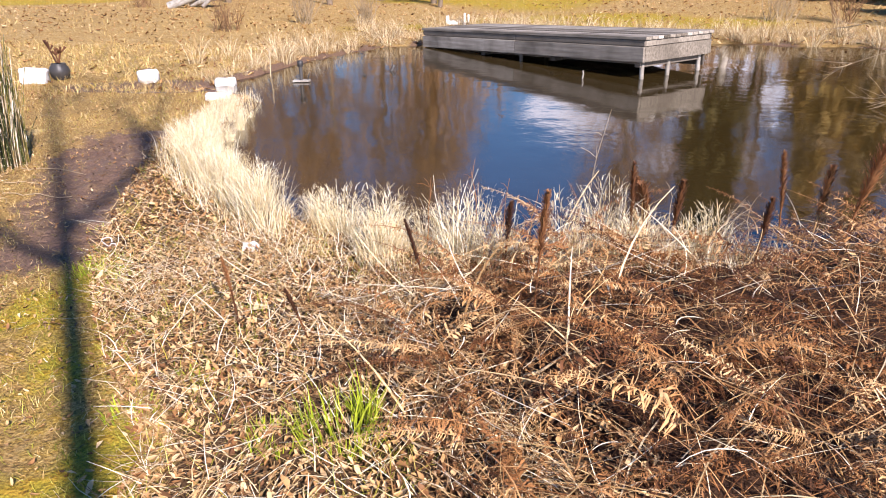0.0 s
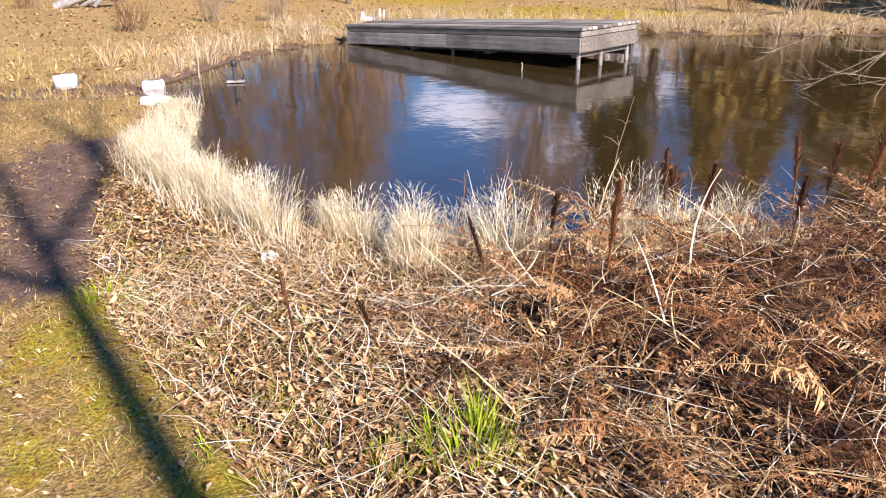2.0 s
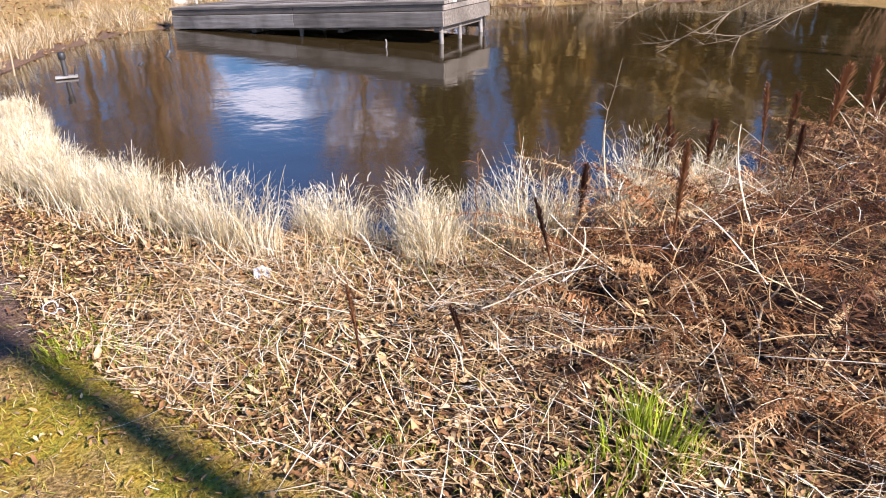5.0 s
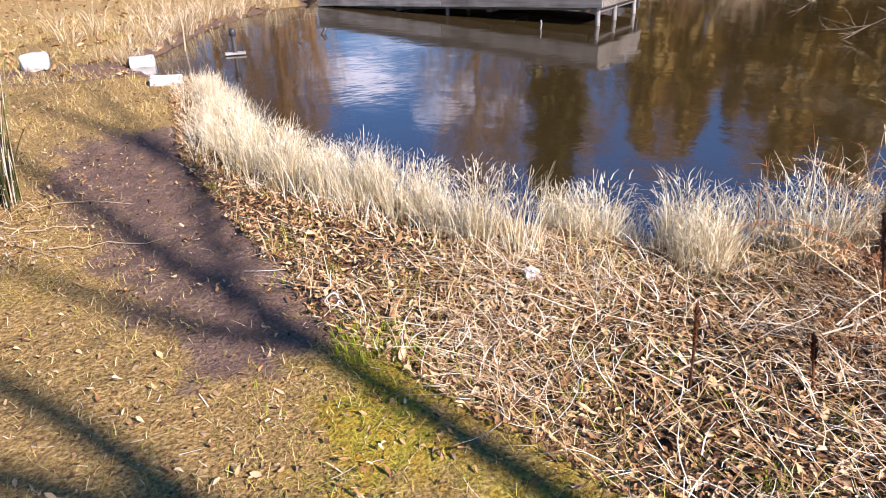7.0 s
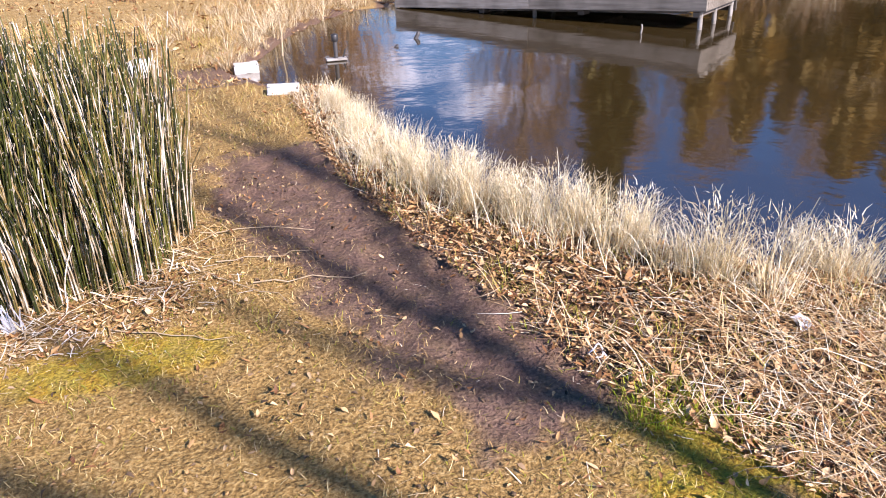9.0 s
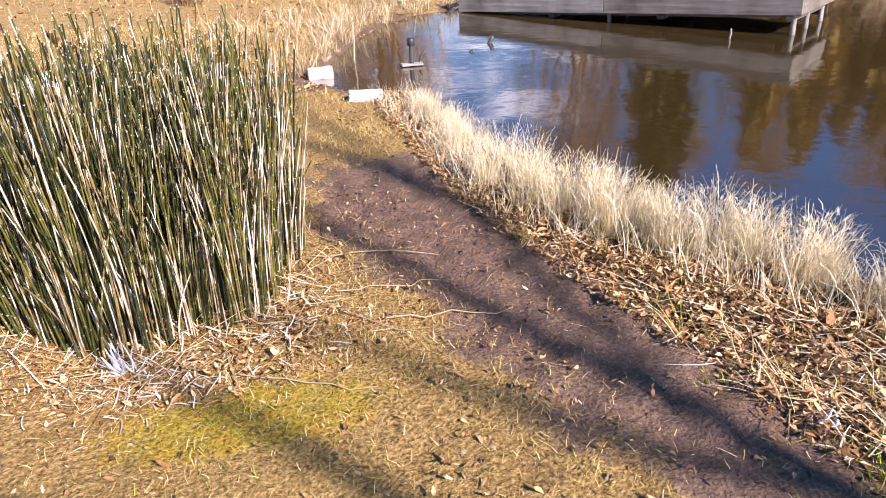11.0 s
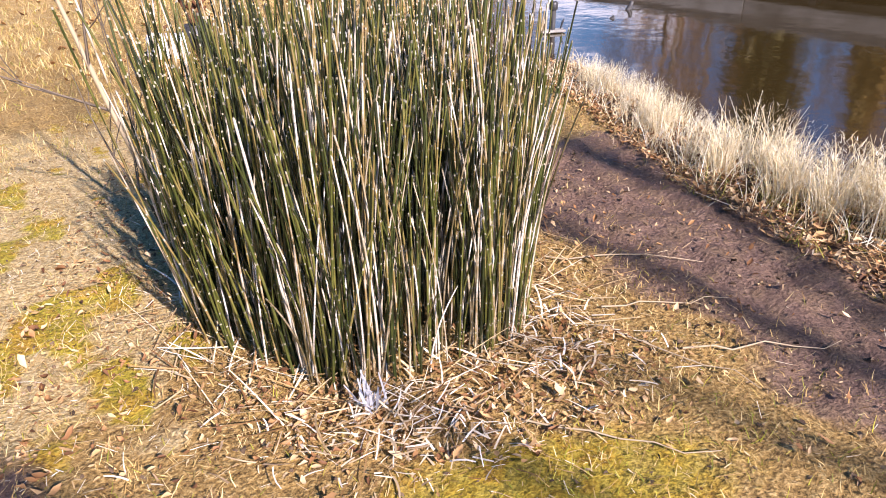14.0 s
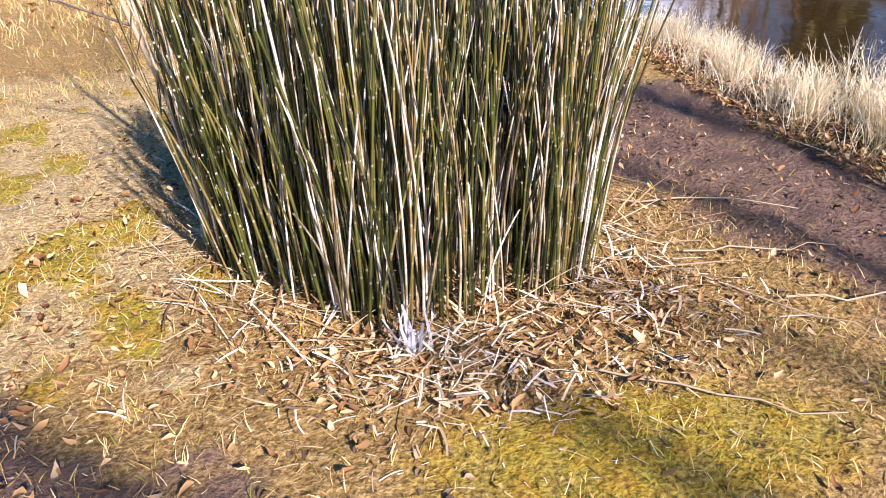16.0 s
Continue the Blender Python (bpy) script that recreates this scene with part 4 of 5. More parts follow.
for i, (x, y, n, tall, wide) in enumerate(((-0.37, 2.04, 170, 0.20, 0.15), (-0.30, 2.18, 60, 0.22, 0.04), (-0.62, 2.02, 90, 0.09, 0.10), (-1.03, 2.45, 60, 0.06, 0.07), (-1.95, 3.62, 380, 0.07, 0.16), (-1.72, 3.40, 240, 0.06, 0.14),
                                            (-0.95, 3.12, 40, 0.08, 0.07), (-2.2, 4.2, 60, 0.05, 0.12), (-1.2, 2.2, 70, 0.06, 0.10))):
    fresh_tuft(x, y, n, tall, wide, 60 + i)

# ---- dead ferns ----


def frond_mesh(seed, length, pinna, droop, mat, pairs=17):
    """An arching dead frond along x: a midrib with withered leaflets on both sides."""
    rnd = random.Random(seed)
    pts = []
    for i in range(9):
        t = i / 8
        pts.append(Vector((length * t, 0.06 * length * math.sin(3 * t + seed), 0.32 * length * math.sin(math.pi * (0.08 + 0.92 * t) * 0.95) * droop)))
    rib = tube(pts, [0.0032 * (1 - 0.7 * i / 8) for i in range(9)], 3)
    v, f = [], []
    for k in range(pairs):
        t = 0.18 + 0.8 * k / pairs
        i = min(7, int(t * 8))
        p = pts[i].lerp(pts[i + 1], t * 8 - i)
        size = pinna * (1.15 - t) * rnd.uniform(0.5, 1.15)
        for side in (-1, 1):
            if rnd.random() < 0.12:
                continue
            d = Vector((rnd.uniform(-0.1, 1.2), side, rnd.uniform(-1.2, 0.6))).normalized()
            w = Vector((1, 0, rnd.uniform(-0.6, 0.6))).normalized() * size * rnd.uniform(0.06, 0.13)
            c = p + d * size * 0.55 + Vector((0, 0, rnd.uniform(-0.02, 0.02)))
            e = p + d * size + Vector((rnd.uniform(-0.02, 0.02), 0, -size * rnd.uniform(0, 0.5)))
            b = len(v)
            v += [p - w * 0.4, p + w * 0.4, c + w, c - w, e + w * 0.3, e - w * 0.3]
            f += [(b, b + 1, b + 2, b + 3), (b + 3, b + 2, b + 4, b + 5)]
    return join([rib, (v, f)])


def fern_bed():
    bed = tagged(new("fern_bed"), "collapsed bed of rust-brown dead fern fronds", "fern")
    bed.location = (1.6, 2.4, 0)
    g = random.Random(9)
    kinds = [frond_mesh(k, g.uniform(0.45, 0.85), g.uniform(0.05, 0.09), g.uniform(0.2, 0.8), FERN, 52) for k in range(9)]
    shared = [quads("frond", v, f, FERN) for v, f in kinds]
    rest = []
    made = 0
    crowns = []
    while len(crowns) < 46:
        x, y = g.uniform(-0.25, 5.2), g.uniform(1.0, 3.9)
        a = np.array([x]), np.array([y])
        if fern_side(*a)[0] > 0.08 and in_pond(*a)[0] < -0.2 and all(math.hypot(x - p, y - q) > 0.34 for p, q in crowns):
            crowns.append((x, y))
    spots_ = []
    for x, y in crowns:
        for _ in range(14):
            az = g.uniform(0, 360)
            spots_.append((x + 0.06 * math.cos(radians(az)), y + 0.06 * math.sin(radians(az)), az, g.uniform(-30, 0), g.uniform(0.0, 0.05)))
    while len(spots_) < 1000:
        x, y = g.uniform(-0.5, 5.2), g.uniform(0.9, 4.1)
        a = np.array([x]), np.array([y])
        if fern_side(*a)[0] > 0.02 and in_pond(*a)[0] < -0.12:
            spots_.append((x, y, g.uniform(0, 360), g.uniform(-14, 8), g.uniform(-0.02, 0.06)))
    spots_.sort(key=lambda p: (p[0] - 0.8) ** 2 + (p[1] - 2.3) ** 2)
    for i, (x, y, az, rise, lift) in enumerate(spots_):
        z = float(height(np.array([x]), np.array([y]))[0])
        m = Matrix.Translation((x - 1.6, y - 2.4, z + lift)) @ Matrix.Rotation(radians(az), 4, "Z") @ Matrix.Rotation(radians(rise), 4, "Y") @ Matrix.Rotation(radians(g.uniform(-40, 40)), 4, "X") @ Matrix.Scale(g.uniform(0.5, 1.0), 4)
        k = g.randint(0, 8)
        if i < 300:
            part("frond", shared[k], bed, m=m)
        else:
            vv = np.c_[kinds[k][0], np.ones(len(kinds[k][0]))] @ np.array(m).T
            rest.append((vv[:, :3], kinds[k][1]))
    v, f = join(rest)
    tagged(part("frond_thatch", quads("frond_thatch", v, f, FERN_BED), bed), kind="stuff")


fern_bed()
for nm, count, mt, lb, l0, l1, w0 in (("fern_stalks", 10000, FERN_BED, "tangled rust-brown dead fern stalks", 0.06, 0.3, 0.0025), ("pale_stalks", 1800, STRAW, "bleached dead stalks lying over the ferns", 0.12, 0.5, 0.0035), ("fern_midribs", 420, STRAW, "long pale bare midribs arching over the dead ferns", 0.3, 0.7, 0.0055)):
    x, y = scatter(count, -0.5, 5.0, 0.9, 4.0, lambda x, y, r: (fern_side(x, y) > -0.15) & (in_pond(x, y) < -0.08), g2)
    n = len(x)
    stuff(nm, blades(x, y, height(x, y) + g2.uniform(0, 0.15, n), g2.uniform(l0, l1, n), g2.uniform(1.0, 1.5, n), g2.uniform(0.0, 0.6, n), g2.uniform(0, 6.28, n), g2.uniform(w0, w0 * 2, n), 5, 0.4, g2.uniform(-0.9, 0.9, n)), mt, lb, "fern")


def fern_spike(x, y, tall, thick, lean, az, seed):
    """An upright fertile frond: a stalk with a dark feathery head."""
    rnd = random.Random(seed)
    tall, thick = tall * 1.15, thick * 1.6
    z = float(height(np.array([x]), np.array([y]))[0])
    thing = tagged(new("fern_spike"), "upright dark brown fertile fern frond", "fern", "upright fern spikes")
    thing.matrix_basis = pose(x, y, z - 0.02, 0, 0, az) @ Matrix.Rotation(radians(lean), 4, "Y")
    pts = [Vector((0.05 * tall * (i / 6) ** 2, 0, tall * i / 6)) for i in range(7)]
    v, f = tube(pts, [0.006, 0.0055, 0.005, 0.005, 0.004, 0.003, 0.001], 5)
    part("stalk", quads("stalk", v, f, FERN), thing)
    v, f = [], []
    for k in range(90):
        t = 0.45 + 0.55 * k / 90
        i = min(5, int(t * 6))
        p = pts[i].lerp(pts[i + 1], t * 6 - i)
        s = thick * (0.35 + 1.0 * math.sin(math.pi * min(1.0, (t - 0.45) * 1.75)) ** 0.7) * rnd.uniform(0.7, 1.2)
        for j in range(4):
            a = rnd.uniform(0, 6.28)
            d = Vector((math.cos(a), math.sin(a), rnd.uniform(0.9, 2.4))).normalized() * s
            w = Vector((-math.sin(a), math.cos(a), 0)) * 0.0032
            b = len(v)
            v += [p - w, p + w, p + d + w * 0.6, p + d - w * 0.6]
            f.append((b, b + 1, b + 2, b + 3))
    part("head", quads("head", v, f, SPIKE), thing, "dark feathery spore head")


for i, (x, y, tall, thick, lean, az) in enumerate(((1.97, 3.72, 0.55, 0.022, 3, 180), (2.14, 3.70, 0.46, 0.03, 4, 20), (2.18, 3.50, 0.60, 0.045, 12, 10), (1.12, 3.72, 0.46, 0.025, 2, 90), (1.25, 3.5, 0.42, 0.025, 2, 0), (1.2, 3.65, 0.40, 0.04, 8, 180),
                                                     (-0.05, 3.0, 0.42, 0.012, 12, 170), (-0.61, 2.76, 0.26, 0.009, 14, 190), (0.34, 3.4, 0.36, 0.022, 1, 0), (0.43, 2.85, 0.50, 0.024, 2, 30), (-0.98, 2.93, 0.34, 0.010, 3, 200), (1.59, 3.2, 0.36, 0.022, 6, 30),
                                                     (2.7, 3.6, 0.55, 0.04, 8, 30), (2.5, 3.3, 0.5, 0.04, 5, 10), (3.0, 3.75, 0.5, 0.03, 5, 300), (1.05, 3.55, 0.5, 0.02, 2, 100))):
    fern_spike(x, y, tall, thick, lean, az, i)

# ---- tall dry stalks at the water's edge ----


def stalk(x, y, tall, lean, az, nod, seed, mat=TWIG):
    rnd = random.Random(seed)
    z = float(height(np.array([x]), np.array([y]))[0])
    thing = tagged(new("dry_stalk"), "tall thin dry stalk with a withered tip", "stalk", "dry stalks by the water")
    thing.matrix_basis = pose(x, y, z - 0.02, 0, 0, az) @ Matrix.Rotation(radians(lean), 4, "Y")
    pts = [Vector((nod * (i / 8) ** 3, 0.01 * math.sin(i * 2 + seed), tall * (i / 8) - (0.5 * nod * (i / 8) ** 6))) for i in range(9)]
    v, f = tube(pts, [0.0044 - 0.0034 * i / 8 for i in range(9)], 4)
    part("stem", quads("stem", v, f, mat), thing)
    for k in range(7):
        i = rnd.randint(4, 7)
        e = pts[i] + Vector((rnd.uniform(-0.09, 0.09), rnd.uniform(-0.09, 0.09), rnd.uniform(0.0, 0.1)))
        v, f = tube([pts[i], pts[i].lerp(e, 0.5) + Vector((0, 0, 0.01)), e], [0.0016, 0.0014, 0.0008], 3)
        part("side_shoot", quads("side_shoot", v, f, mat), thing)


for i, (x, y, tall, lean, az, nod, mt) in enumerate(((0.92, 3.95, 0.86, 6, 170, -0.16, TWIG), (1.0, 3.9, 0.6, 5, 190, 0.05, TWIG), (0.35, 3.75, 0.55, 2, 20, 0.02, FERN_BED), (0.22, 3.7, 0.58, 3, 200, 0.03, FERN_BED), (0.5, 3.72, 0.5, 3, 20, 0.04, FERN_BED),
                                                      (-0.08, 3.7, 0.5, 1, 20, 0.02, FERN_BED), (1.45, 3.6, 0.45, 28, 0, 0.03, TWIG), (1.3, 3.8, 0.5, 8, 40, 0.05, TWIG), (0.8, 3.8, 0.5, 10, 160, 0.06, TWIG), (0.95, 3.75, 0.55, 8, 20, 0.05, TWIG), (1.85, 3.85, 0.4, 5, 90, 0.04, TWIG))):
    stalk(x, y, tall, lean, az, nod, i, mt)

# ---- blocks, float and scraps ----


def block(x, y, size, turn, tiltd, seed):
    """A worn pale block with rounded, chipped edges."""
    rnd = random.Random(seed)
    b = bmesh.new()
    box(b, size, (0, 0, size[2] / 2), min(size) * 0.2)
    bmesh.ops.subdivide_edges(b, edges=b.edges[:], cuts=1, use_grid_fill=True)
    for v in b.verts:
        v.co += Vector((rnd.uniform(-1, 1), rnd.uniform(-1, 1), rnd.uniform(-1, 1))) * 0.012
    ob = new("white_block", finish(b, "white_block", FOAM, True))
    z = float(height(np.array([x]), np.array([y]))[0])
    ob.matrix_basis = pose(x, y, max(z, WATER - 0.01) - 0.012, 0, tiltd, turn)
    tagged(ob, "worn off-white block lying at the muddy inlet", "block", "white blocks at the inlet")


block(-5.85, 10.15, (0.36, 0.22, 0.22), 12, 6, 1)
block(-4.2, 10.15, (0.26, 0.18, 0.19), -8, -3, 2)
block(-3.12, 10.2, (0.27, 0.17, 0.13), 4, 0, 3)
block(-2.82, 8.85, (0.30, 0.14, 0.09), -6, 2, 4)


def ball_pot():
    thing = tagged(new("pot"), "round dark pot with withered sprigs", "pot")
    thing.location = (-5.62, 10.45, float(height(np.array([-5.62]), np.array([10.45]))[0]))
    prof = ((0.08, 0.0), (0.125, 0.05), (0.145, 0.12), (0.13, 0.18), (0.10, 0.22), (0.105, 0.235), (0.09, 0.235), (0.085, 0.21))
    v, f = [], []
    for r, z in prof:
        v += [(r * math.cos(k * math.pi / 8), r * math.sin(k * math.pi / 8), z) for k in range(16)]
    for i in range(len(prof) - 1):
        f += [(i * 16 + k, i * 16 + (k + 1) % 16, (i + 1) * 16 + (k + 1) % 16, (i + 1) * 16 + k) for k in range(16)]
    part("body", quads("body", v, f, IRON), thing)
    rnd = random.Random(2)
    for dx, dy, h in ((-0.09, 0.02, 0.30), (0.06, 0.0, 0.22), (-0.02, 0.03, 0.16)):
        pieces = [tube([(dx * 0.3, dy, 0.24), (dx, dy, 0.27 + h * 0.5), (dx * 1.4, dy, 0.27 + h)], [0.014, 0.011, 0.006], 5)]
        for _ in range(5):
            pieces.append(tube([(dx, dy, 0.27 + h * 0.5), (dx * 1.3 + rnd.uniform(-0.06, 0.06), dy + rnd.uniform(-0.05, 0.05), 0.27 + h * rnd.uniform(0.7, 1.05))], [0.008, 0.018], 4))
        v, f = join(pieces)
        part("sprig", quads("sprig", v, f, SPIKE), thing, "withered brown sprig")


ball_pot()


def pond_float():
    thing = tagged(new("pond_gauge"), "dark iron gauge post on a small floating board", "gauge")
    thing.location = (-2.06, 10.43, WATER)
    b = bmesh.new()
    box(b, (0.25, 0.12, 0.025), (0, 0, 0.02), 0.008)
    part("board", finish(b, "board", POST), thing, "weathered floating board")
    v, f = tube([(0, 0, -0.3), (0, 0, 0.05), (0, 0, 0.23)], [0.026, 0.026, 0.028], 10)
    part("post", quads("post", v, f, IRON), thing)
    v, f = tube([(0, 0, 0.225), (0, 0, 0.23), (0, 0, 0.30), (0, 0, 0.31), (0, 0, 0.312)], [0.03, 0.043, 0.043, 0.032, 0.002], 12)
    part("cap", quads("cap", v, f, IRON), thing, "dark rounded cap")
    v, f = tube([(0.09, 0.02, 0.03), (0.11, 0.02, 0.10), (0.125, 0.02, 0.13)], [0.008, 0.011, 0.005], 6)
    part("bracket", quads("bracket", v, f, IRON), thing)


pond_float()


def water_stub(x, y, tall, mat, label, lean=0, r=0.012, name="stake"):
    v, f = tube([(0, 0, -0.45), (0, 0, 0), (0.01, 0, tall * 0.6), (0.0, 0, tall), (0, 0, tall + 0.003)], [r, r, r * 0.95, r * 0.8, 0.001], 7)
    ob = new(name, quads(name, v, f, mat))
    ob.matrix_basis = pose(x, y, WATER, 0, lean, 0)
    tagged(ob, label, "stake")


water_stub(-2.65, 11.0, 0.42, TWIG, "thin pale stake standing in shallow water", 2)
water_stub(2.13, 10.55, 0.12, POST, "short white stake standing in the pond", 0, 0.014)
water_stub(-0.8, 11.5, 0.10, IRON, "dark broken stub poking out of the water", 25, 0.03, "stub")
water_stub(-1.2, 11.0, 0.04, IRON, "dark broken stub poking out of the water", 40, 0.02, "stub")


def wrapper():
    g = random.Random(4)
    v, f = [], []
    for i in range(5):
        for j in range(4):
            v.append(((i - 2) * 0.028 + g.uniform(-0.008, 0.008), (j - 1.5) * 0.026 + g.uniform(-0.008, 0.008), 0.03 + 0.02 * math.sin(i * 1.7 + j) + g.uniform(0, 0.02)))
    for i in range(4):
        for j in range(3):
            f.append((i * 4 + j, i * 4 + j + 1, (i + 1) * 4 + j + 1, (i + 1) * 4 + j))
    ob = new("plastic_scrap", quads("plastic_scrap", v, f, FILMY))
    ob.matrix_basis = pose(-1.166, 3.865, float(height(np.array([-1.166]), np.array([3.865]))[0]), 35, 10, 20) @ Matrix.Scale(0.85, 4)
    tagged(ob, "crumpled scrap of white plastic film in the litter", "litter")
    v, f = tube([(0.03 * math.cos(a), 0.014 * math.sin(a * 2), 0.035 + 0.028 * math.sin(a)) for a in [k * 0.5 for k in range(13)]] + [(0.04, 0.02, 0.012), (0.05, 0.0, 0.0)], [0.0035] * 15, 6)
    ob = new("white_ribbon", quads("white_ribbon", v, f, FILMY))
    ob.location = (-2.05, 3.92, float(height(np.array([-2.05]), np.array([3.92]))[0]))
    tagged(ob, "looped scrap of white cord in the dry grass", "litter")


wrapper()


def lying_twig(a, b, r, seed, mat=TWIG, name="fallen_twig"):
    rnd = random.Random(seed)
    a, b = Vector(a), Vector(b)
    pts = []
    for i in range(7):
        p = a.lerp(b, i / 6)
        p += Vector((rnd.uniform(-0.02, 0.02), rnd.uniform(-0.02, 0.02), 0))
        p.z = float(height(np.array([p.x]), np.array([p.y]))[0]) + 0.012 + rnd.uniform(0, 0.012)
        pts.append(p)
    v, f = tube(pts, [r * (1 - 0.1 * i) for i in range(7)], 6)
    tagged(new(name, quads(name, v, f, mat)), "thin pale twig lying on the ground", "twig", "fallen twigs")


for i, (a, b, r) in enumerate((((-3.56, 5.65, 0), (-2.95, 5.5, 0), 0.004), ((-0.36, 2.12, 0), (0.05, 1.93, 0), 0.007), ((-3.5, 5.1, 0), (-3.15, 4.75, 0), 0.0035), ((-3.45, 5.25, 0), (-3.0, 5.2, 0), 0.0035), ((-1.75, 4.35, 0), (-1.2, 3.8, 0), 0.006),
                                ((-3.3, 4.95, 0), (-2.75, 4.9, 0), 0.004), ((0.3, 2.3, 0), (0.9, 2.6, 0), 0.007), ((-2.1, 4.6, 0), (-1.6, 4.1, 0), 0.006), ((-4.75, 5.55, 0), (-5.1, 5.75, 0), 0.007), ((-3.9, 4.75, 0), (-3.4, 4.5, 0), 0.0035))):
    lying_twig(a, b, r, i)


def sapling():
    thing = tagged(new("sapling"), "bare pale sapling leaning beside the horsetails", "sapling")
    o = Vector((-5.08, 6.1, 0.0))
    thing.location = o
    rnd = random.Random(8)
    v, f = tube([(0, 0, -0.05), (-0.05, 0.04, 0.25), (-0.16, 0.1, 0.62), (-0.26, 0.16, 1.0), (-0.3, 0.2, 1.5)], [0.015, 0.013, 0.011, 0.009, 0.004], 7)
    part("trunk", quads("trunk", v, f, TWIG), thing)
    for s, d, L in (((-0.15, 0.1, 0.58), (-0.9, 0.2, 0.35), 0.75), ((-0.05, 0.04, 0.25), (-0.25, 0.1, 1.0), 0.9), ((-0.2, 0.12, 0.75), (0.2, -0.1, 1.0), 0.6), ((-0.02, 0.0, 0.1), (-0.35, -0.2, 0.9), 0.7), ((-0.26, 0.16, 1.0), (-0.7, 0.4, 0.6), 0.5)):
        pieces = []
        bough(Vector(s), Vector(d).normalized(), L, 0.007, rnd, 1, pieces, 0.4)
        v, f = join(pieces)
        part("branch", quads("branch", v, f, BARK), thing)


sapling()

# ---- the far bank ----
far_line = SHORE[14:29]
kinds_far = [quads("bank_grass_tuft", *blades(*(lambda a, r, n: (r * np.cos(a), r * np.sin(a), np.full(n, -0.03), g2.uniform(0.15, 0.65, n), g2.uniform(0, 0.9, n), g2.uniform(0.4, 2.0, n), a, g2.uniform(0.005, 0.011, n), 3, 0.3, g2.uniform(-1, 1, n)))(g2.uniform(0, 6.28, 75), g2.uniform(0, 0.16, 75), 75)), BANK_GRASS) for k in range(6)]
pts, way = along(far_line, 300, g2)
for i in range(300):
    o = g2.uniform(0.05, 1.0) ** 1.5 * (2.2 if pts[i, 1] > 11.5 else 0.5)
    x, y = pts[i, 0] - way[i, 1] * -o, pts[i, 1] + way[i, 0] * -o
    if in_pond(np.array([x]), np.array([y]))[0] > -0.02:
        x, y = pts[i, 0] - way[i, 1] * o, pts[i, 1] + way[i, 0] * o
    if in_pond(np.array([x]), np.array([y]))[0] > -0.02:
        continue
    z = float(height(np.array([x]), np.array([y]))[0])
    ob = new("bank_grass_tuft", kinds_far[i % 6])
    ob.matrix_basis = pose(x, y, z, 0, 0, g2.uniform(0, 360)) @ Matrix.Scale(g2.uniform(0.5, 1.15) * (0.55 if y < 11.5 else 0.85), 4)
    tagged(ob, "dry tan grass tuft on the far bank", "grass", "grass tufts on the far bank")
x, y = scatter(150000, -22, 24, 9.3, 42, lambda x, y, r: (in_pond(x, y) < -0.1) & ((y > 11.5) | (x < -2.9)) & (r < 0.75 * smooth(-in_pond(x, y), -0.2, 1.0) / (1 + 0.03 * (y - 10) ** 2) * (0.35 + 0.65 * smooth(rough_field(x * 0.6, y * 0.8), -0.5, 0.7)) + 0.03), g2)
n = len(x)
stuff("far_turf", blades(x, y, height(x, y) - 0.01, g2.uniform(0.05, 0.2, n), g2.uniform(0.2, 1.3, n), g2.uniform(0, 0.9, n), g2.uniform(0, 6.28, n), g2.uniform(0.006, 0.014, n), 2, 0.3), TAN, "rough tan winter grass beyond the pond", "grass")
x, y = scatter(30000, -20, 22, 9.4, 24, lambda x, y, r: (in_pond(x, y) < 0.02) & ((y > 11.5) | (x < -2.9)) & (r < 0.25 + 0.6 * smooth(0.9 + in_pond(x, y), 0, 0.7)), g2)
n = len(x)
stuff("far_leaves", leaves(x, y, np.maximum(height(x, y), WATER) + 0.005, g2.uniform(0.05, 0.12, n), g2.uniform(0, 6.28, n), g2.uniform(-0.5, 0.5, n), g2.uniform(-0.2, 1.4, n)), LEAF, "fallen brown leaves on the far bank", "leaves")


# bare woodland closing the view beyond the park
x, y = scatter(9000, -60, 75, 40, 66, lambda x, y, r: (r < 0.35 + 0.65 * smooth(np.sin(x * 0.21) + np.sin(x * 0.083 + 1.0), -0.8, 0.8)) & ((x + 2 < 0.14 * y) | (x + 2 > 0.36 * y)), g2)
n = len(x)
stuff("far_woods", blades(x, y, height(x, y) - 0.1 + g2.uniform(0, 3.0, n), g2.uniform(2.0, 4.6, n), g2.uniform(0, 0.5, n), g2.uniform(-0.2, 0.3, n), g2.uniform(0, 6.28, n), g2.uniform(0.10, 0.30, n), 3, 0.2), RUSSET, "brown leafless woodland in the distance", "trees")


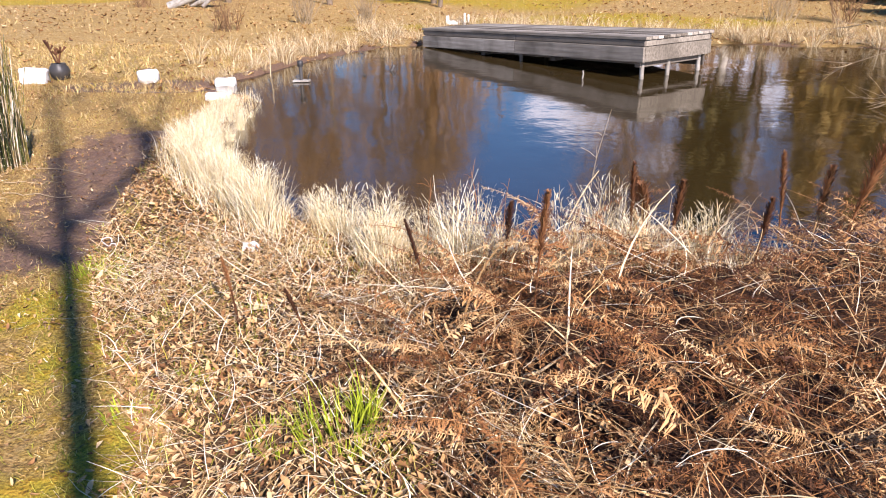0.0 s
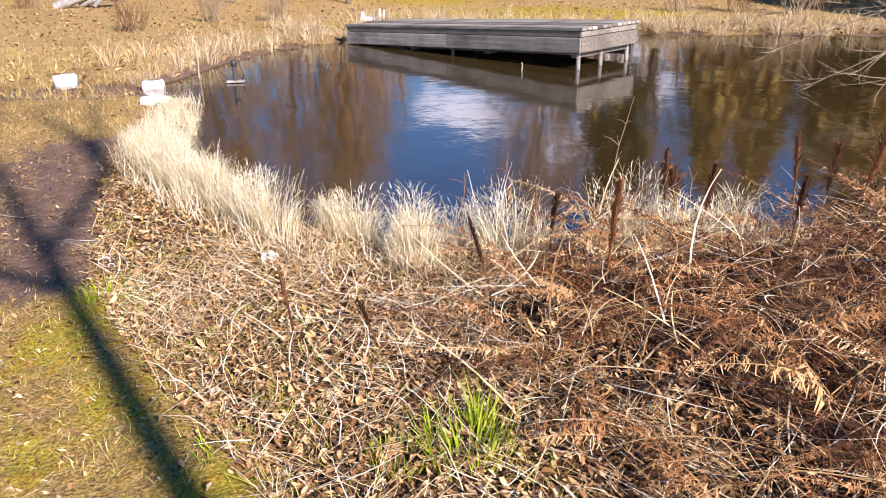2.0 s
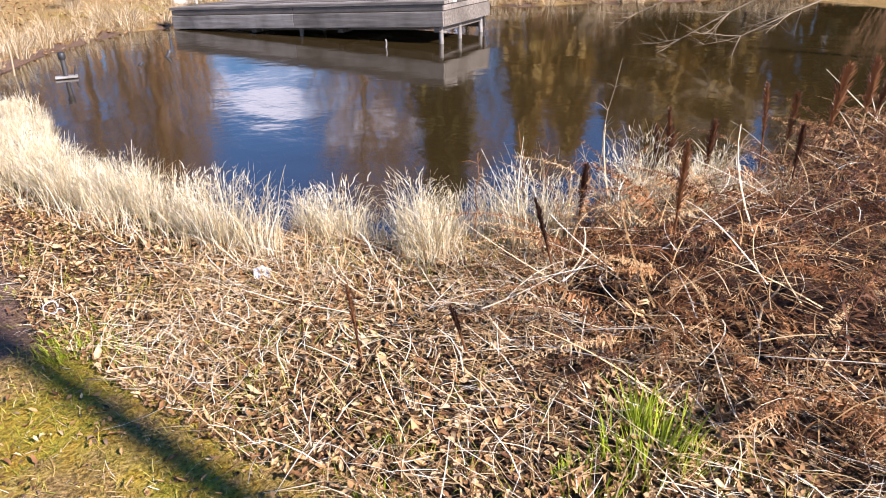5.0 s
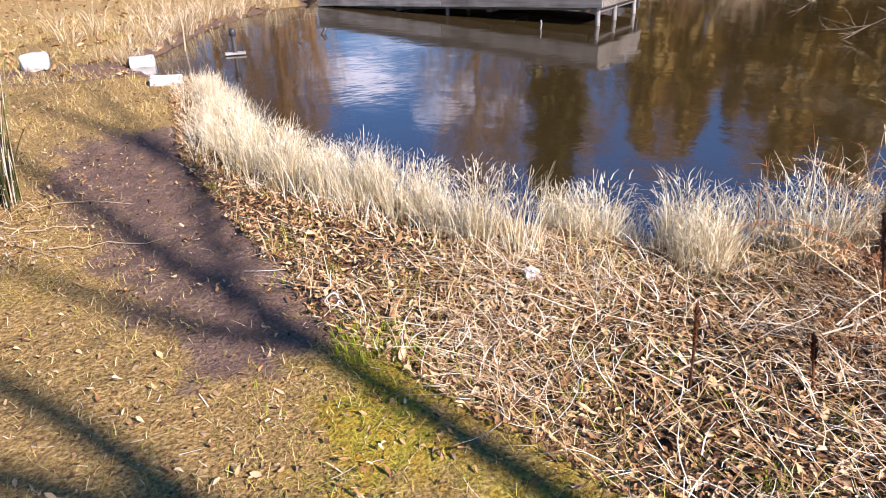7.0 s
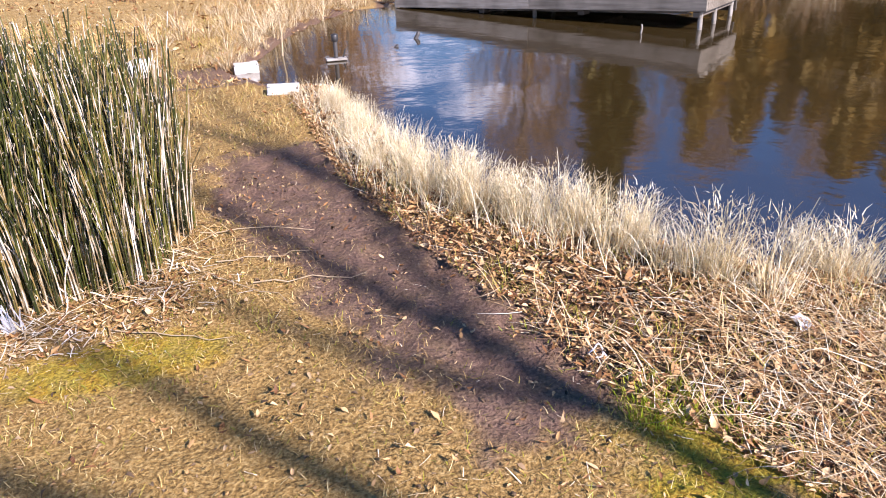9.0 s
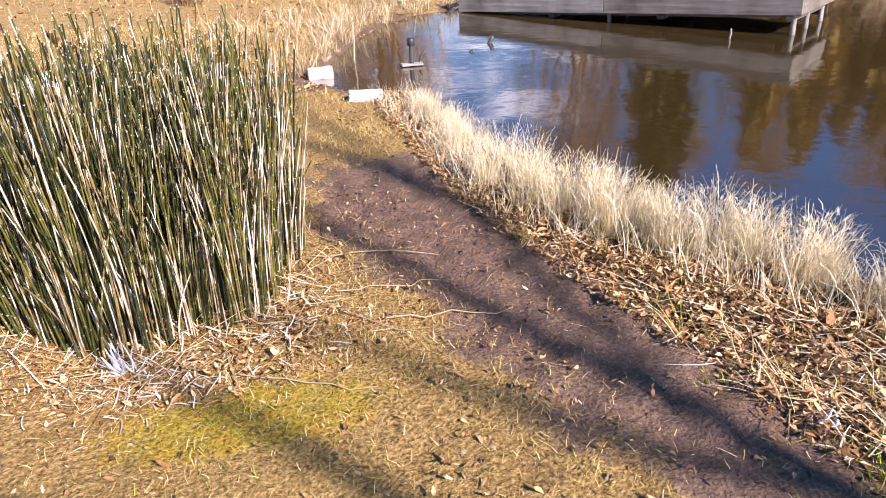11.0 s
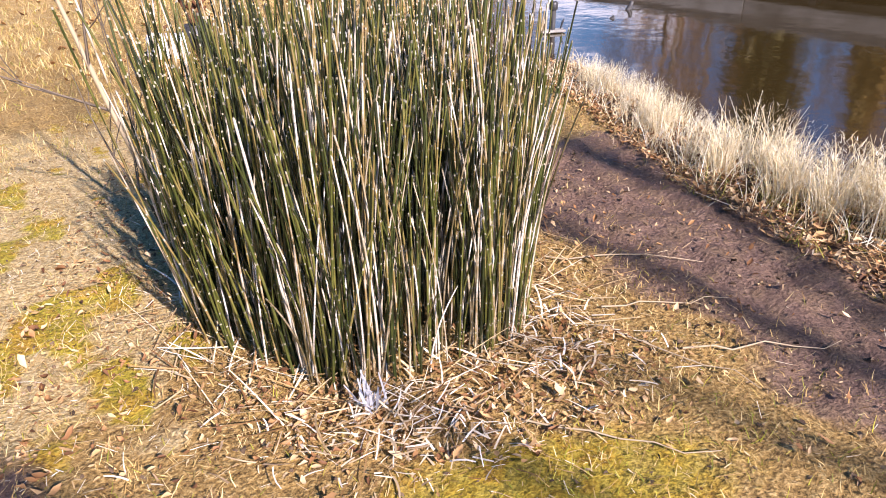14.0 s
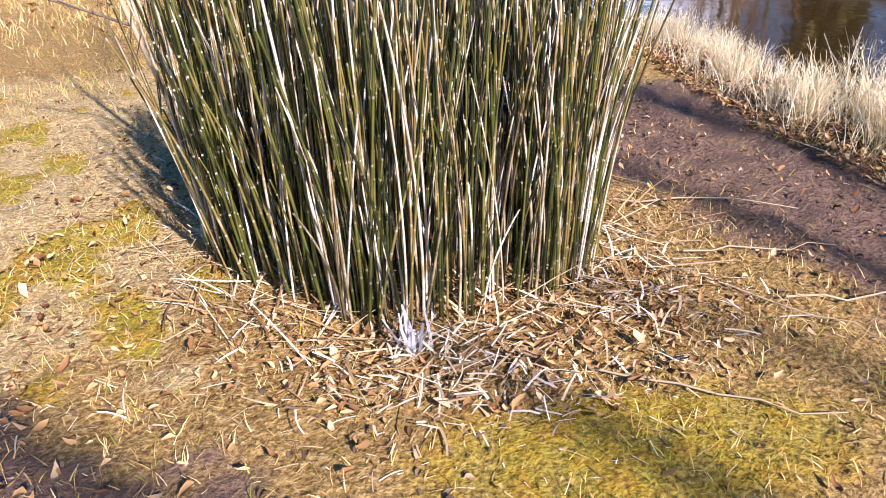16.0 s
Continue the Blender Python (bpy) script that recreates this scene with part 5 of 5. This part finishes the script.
def far_shrub(x, y, tall, seed, mat, label, n=26):
    rnd = random.Random(seed)
    thing = tagged(new("bare_shrub"), label, "shrub")
    thing.location = (x, y, float(height(np.array([x]), np.array([y]))[0]) - 0.03)
    for k in range(3):
        pieces = []
        for _ in range(n // 3):
            a = rnd.uniform(0, 6.28)
            bough(Vector((rnd.uniform(-0.25, 0.25), rnd.uniform(-0.25, 0.25), 0)), Vector((math.cos(a) * 0.5, math.sin(a) * 0.5, 1)).normalized(), tall * rnd.uniform(0.5, 1), 0.012, rnd, 1, pieces, 0.4)
        v, f = join(pieces)
        part("branch_mass", quads("branch_mass", v, f, mat), thing)


for i, (x, y, tall, mt) in enumerate(((-8.2, 23.6, 1.3, TWIG), (-9.3, 23.0, 1.0, RUSSET), (-3.6, 19.2, 1.0, TWIG), (-2.0, 19.6, 0.9, TWIG), (9.9, 17.8, 1.3, RUSSET), (11.0, 16.9, 1.5, TWIG), (12.0, 17.6, 1.6, RUSSET), (13.6, 14.2, 1.6, TWIG), (-5.0, 17.0, 0.8, RUSSET), (8.6, 18.4, 1.0, TWIG), (14.2, 11.0, 1.8, RUSSET))):
    far_shrub(x, y, tall, 70 + i, mt, "leafless twiggy shrub on the far bank")


def far_log():
    thing = tagged(new("log_pile"), "pale fallen logs and brush on the grass", "log")
    thing.location = (-7.4, 22.4, float(height(np.array([-7.4]), np.array([22.4]))[0]))
    for k, (a, b, r) in enumerate((((-0.9, 0, 0.05), (0.7, 0.3, 0.55), 0.13), ((-0.3, 0.3, 0.1), (0.9, 0.1, 0.35), 0.10), ((0.2, -0.2, 0.05), (0.9, 0.5, 0.7), 0.06))):
        v, f = tube([Vector(a), Vector(a).lerp(Vector(b), 0.5) + Vector((0, 0, 0.04)), Vector(b), Vector(b) + Vector((0.01, 0, 0.005))], [r, r * 0.95, r * 0.85, 0.01], 9)
        part("log", quads("log", v, f, POST), thing)


far_log()


def sluice():
    thing = tagged(new("sluice_frame"), "pale concrete step and posts at the pond's far end", "sluice")
    thing.location = (0.42, 19.0, float(height(np.array([0.42]), np.array([19.0]))[0]))
    for name, size, at in (("slab", (0.55, 0.5, 0.08), (0, 0.3, 0.03)), ("cheek", (0.09, 0.4, 0.2), (-0.22, 0.2, 0.10)), ("post", (0.05, 0.05, 0.30), (0.22, -0.1, 0.15)), ("post", (0.05, 0.05, 0.26), (0.32, -0.1, 0.13))):
        b = bmesh.new()
        box(b, size, at, 0.015)
        part(name, finish(b, name, FOAM), thing)


sluice()
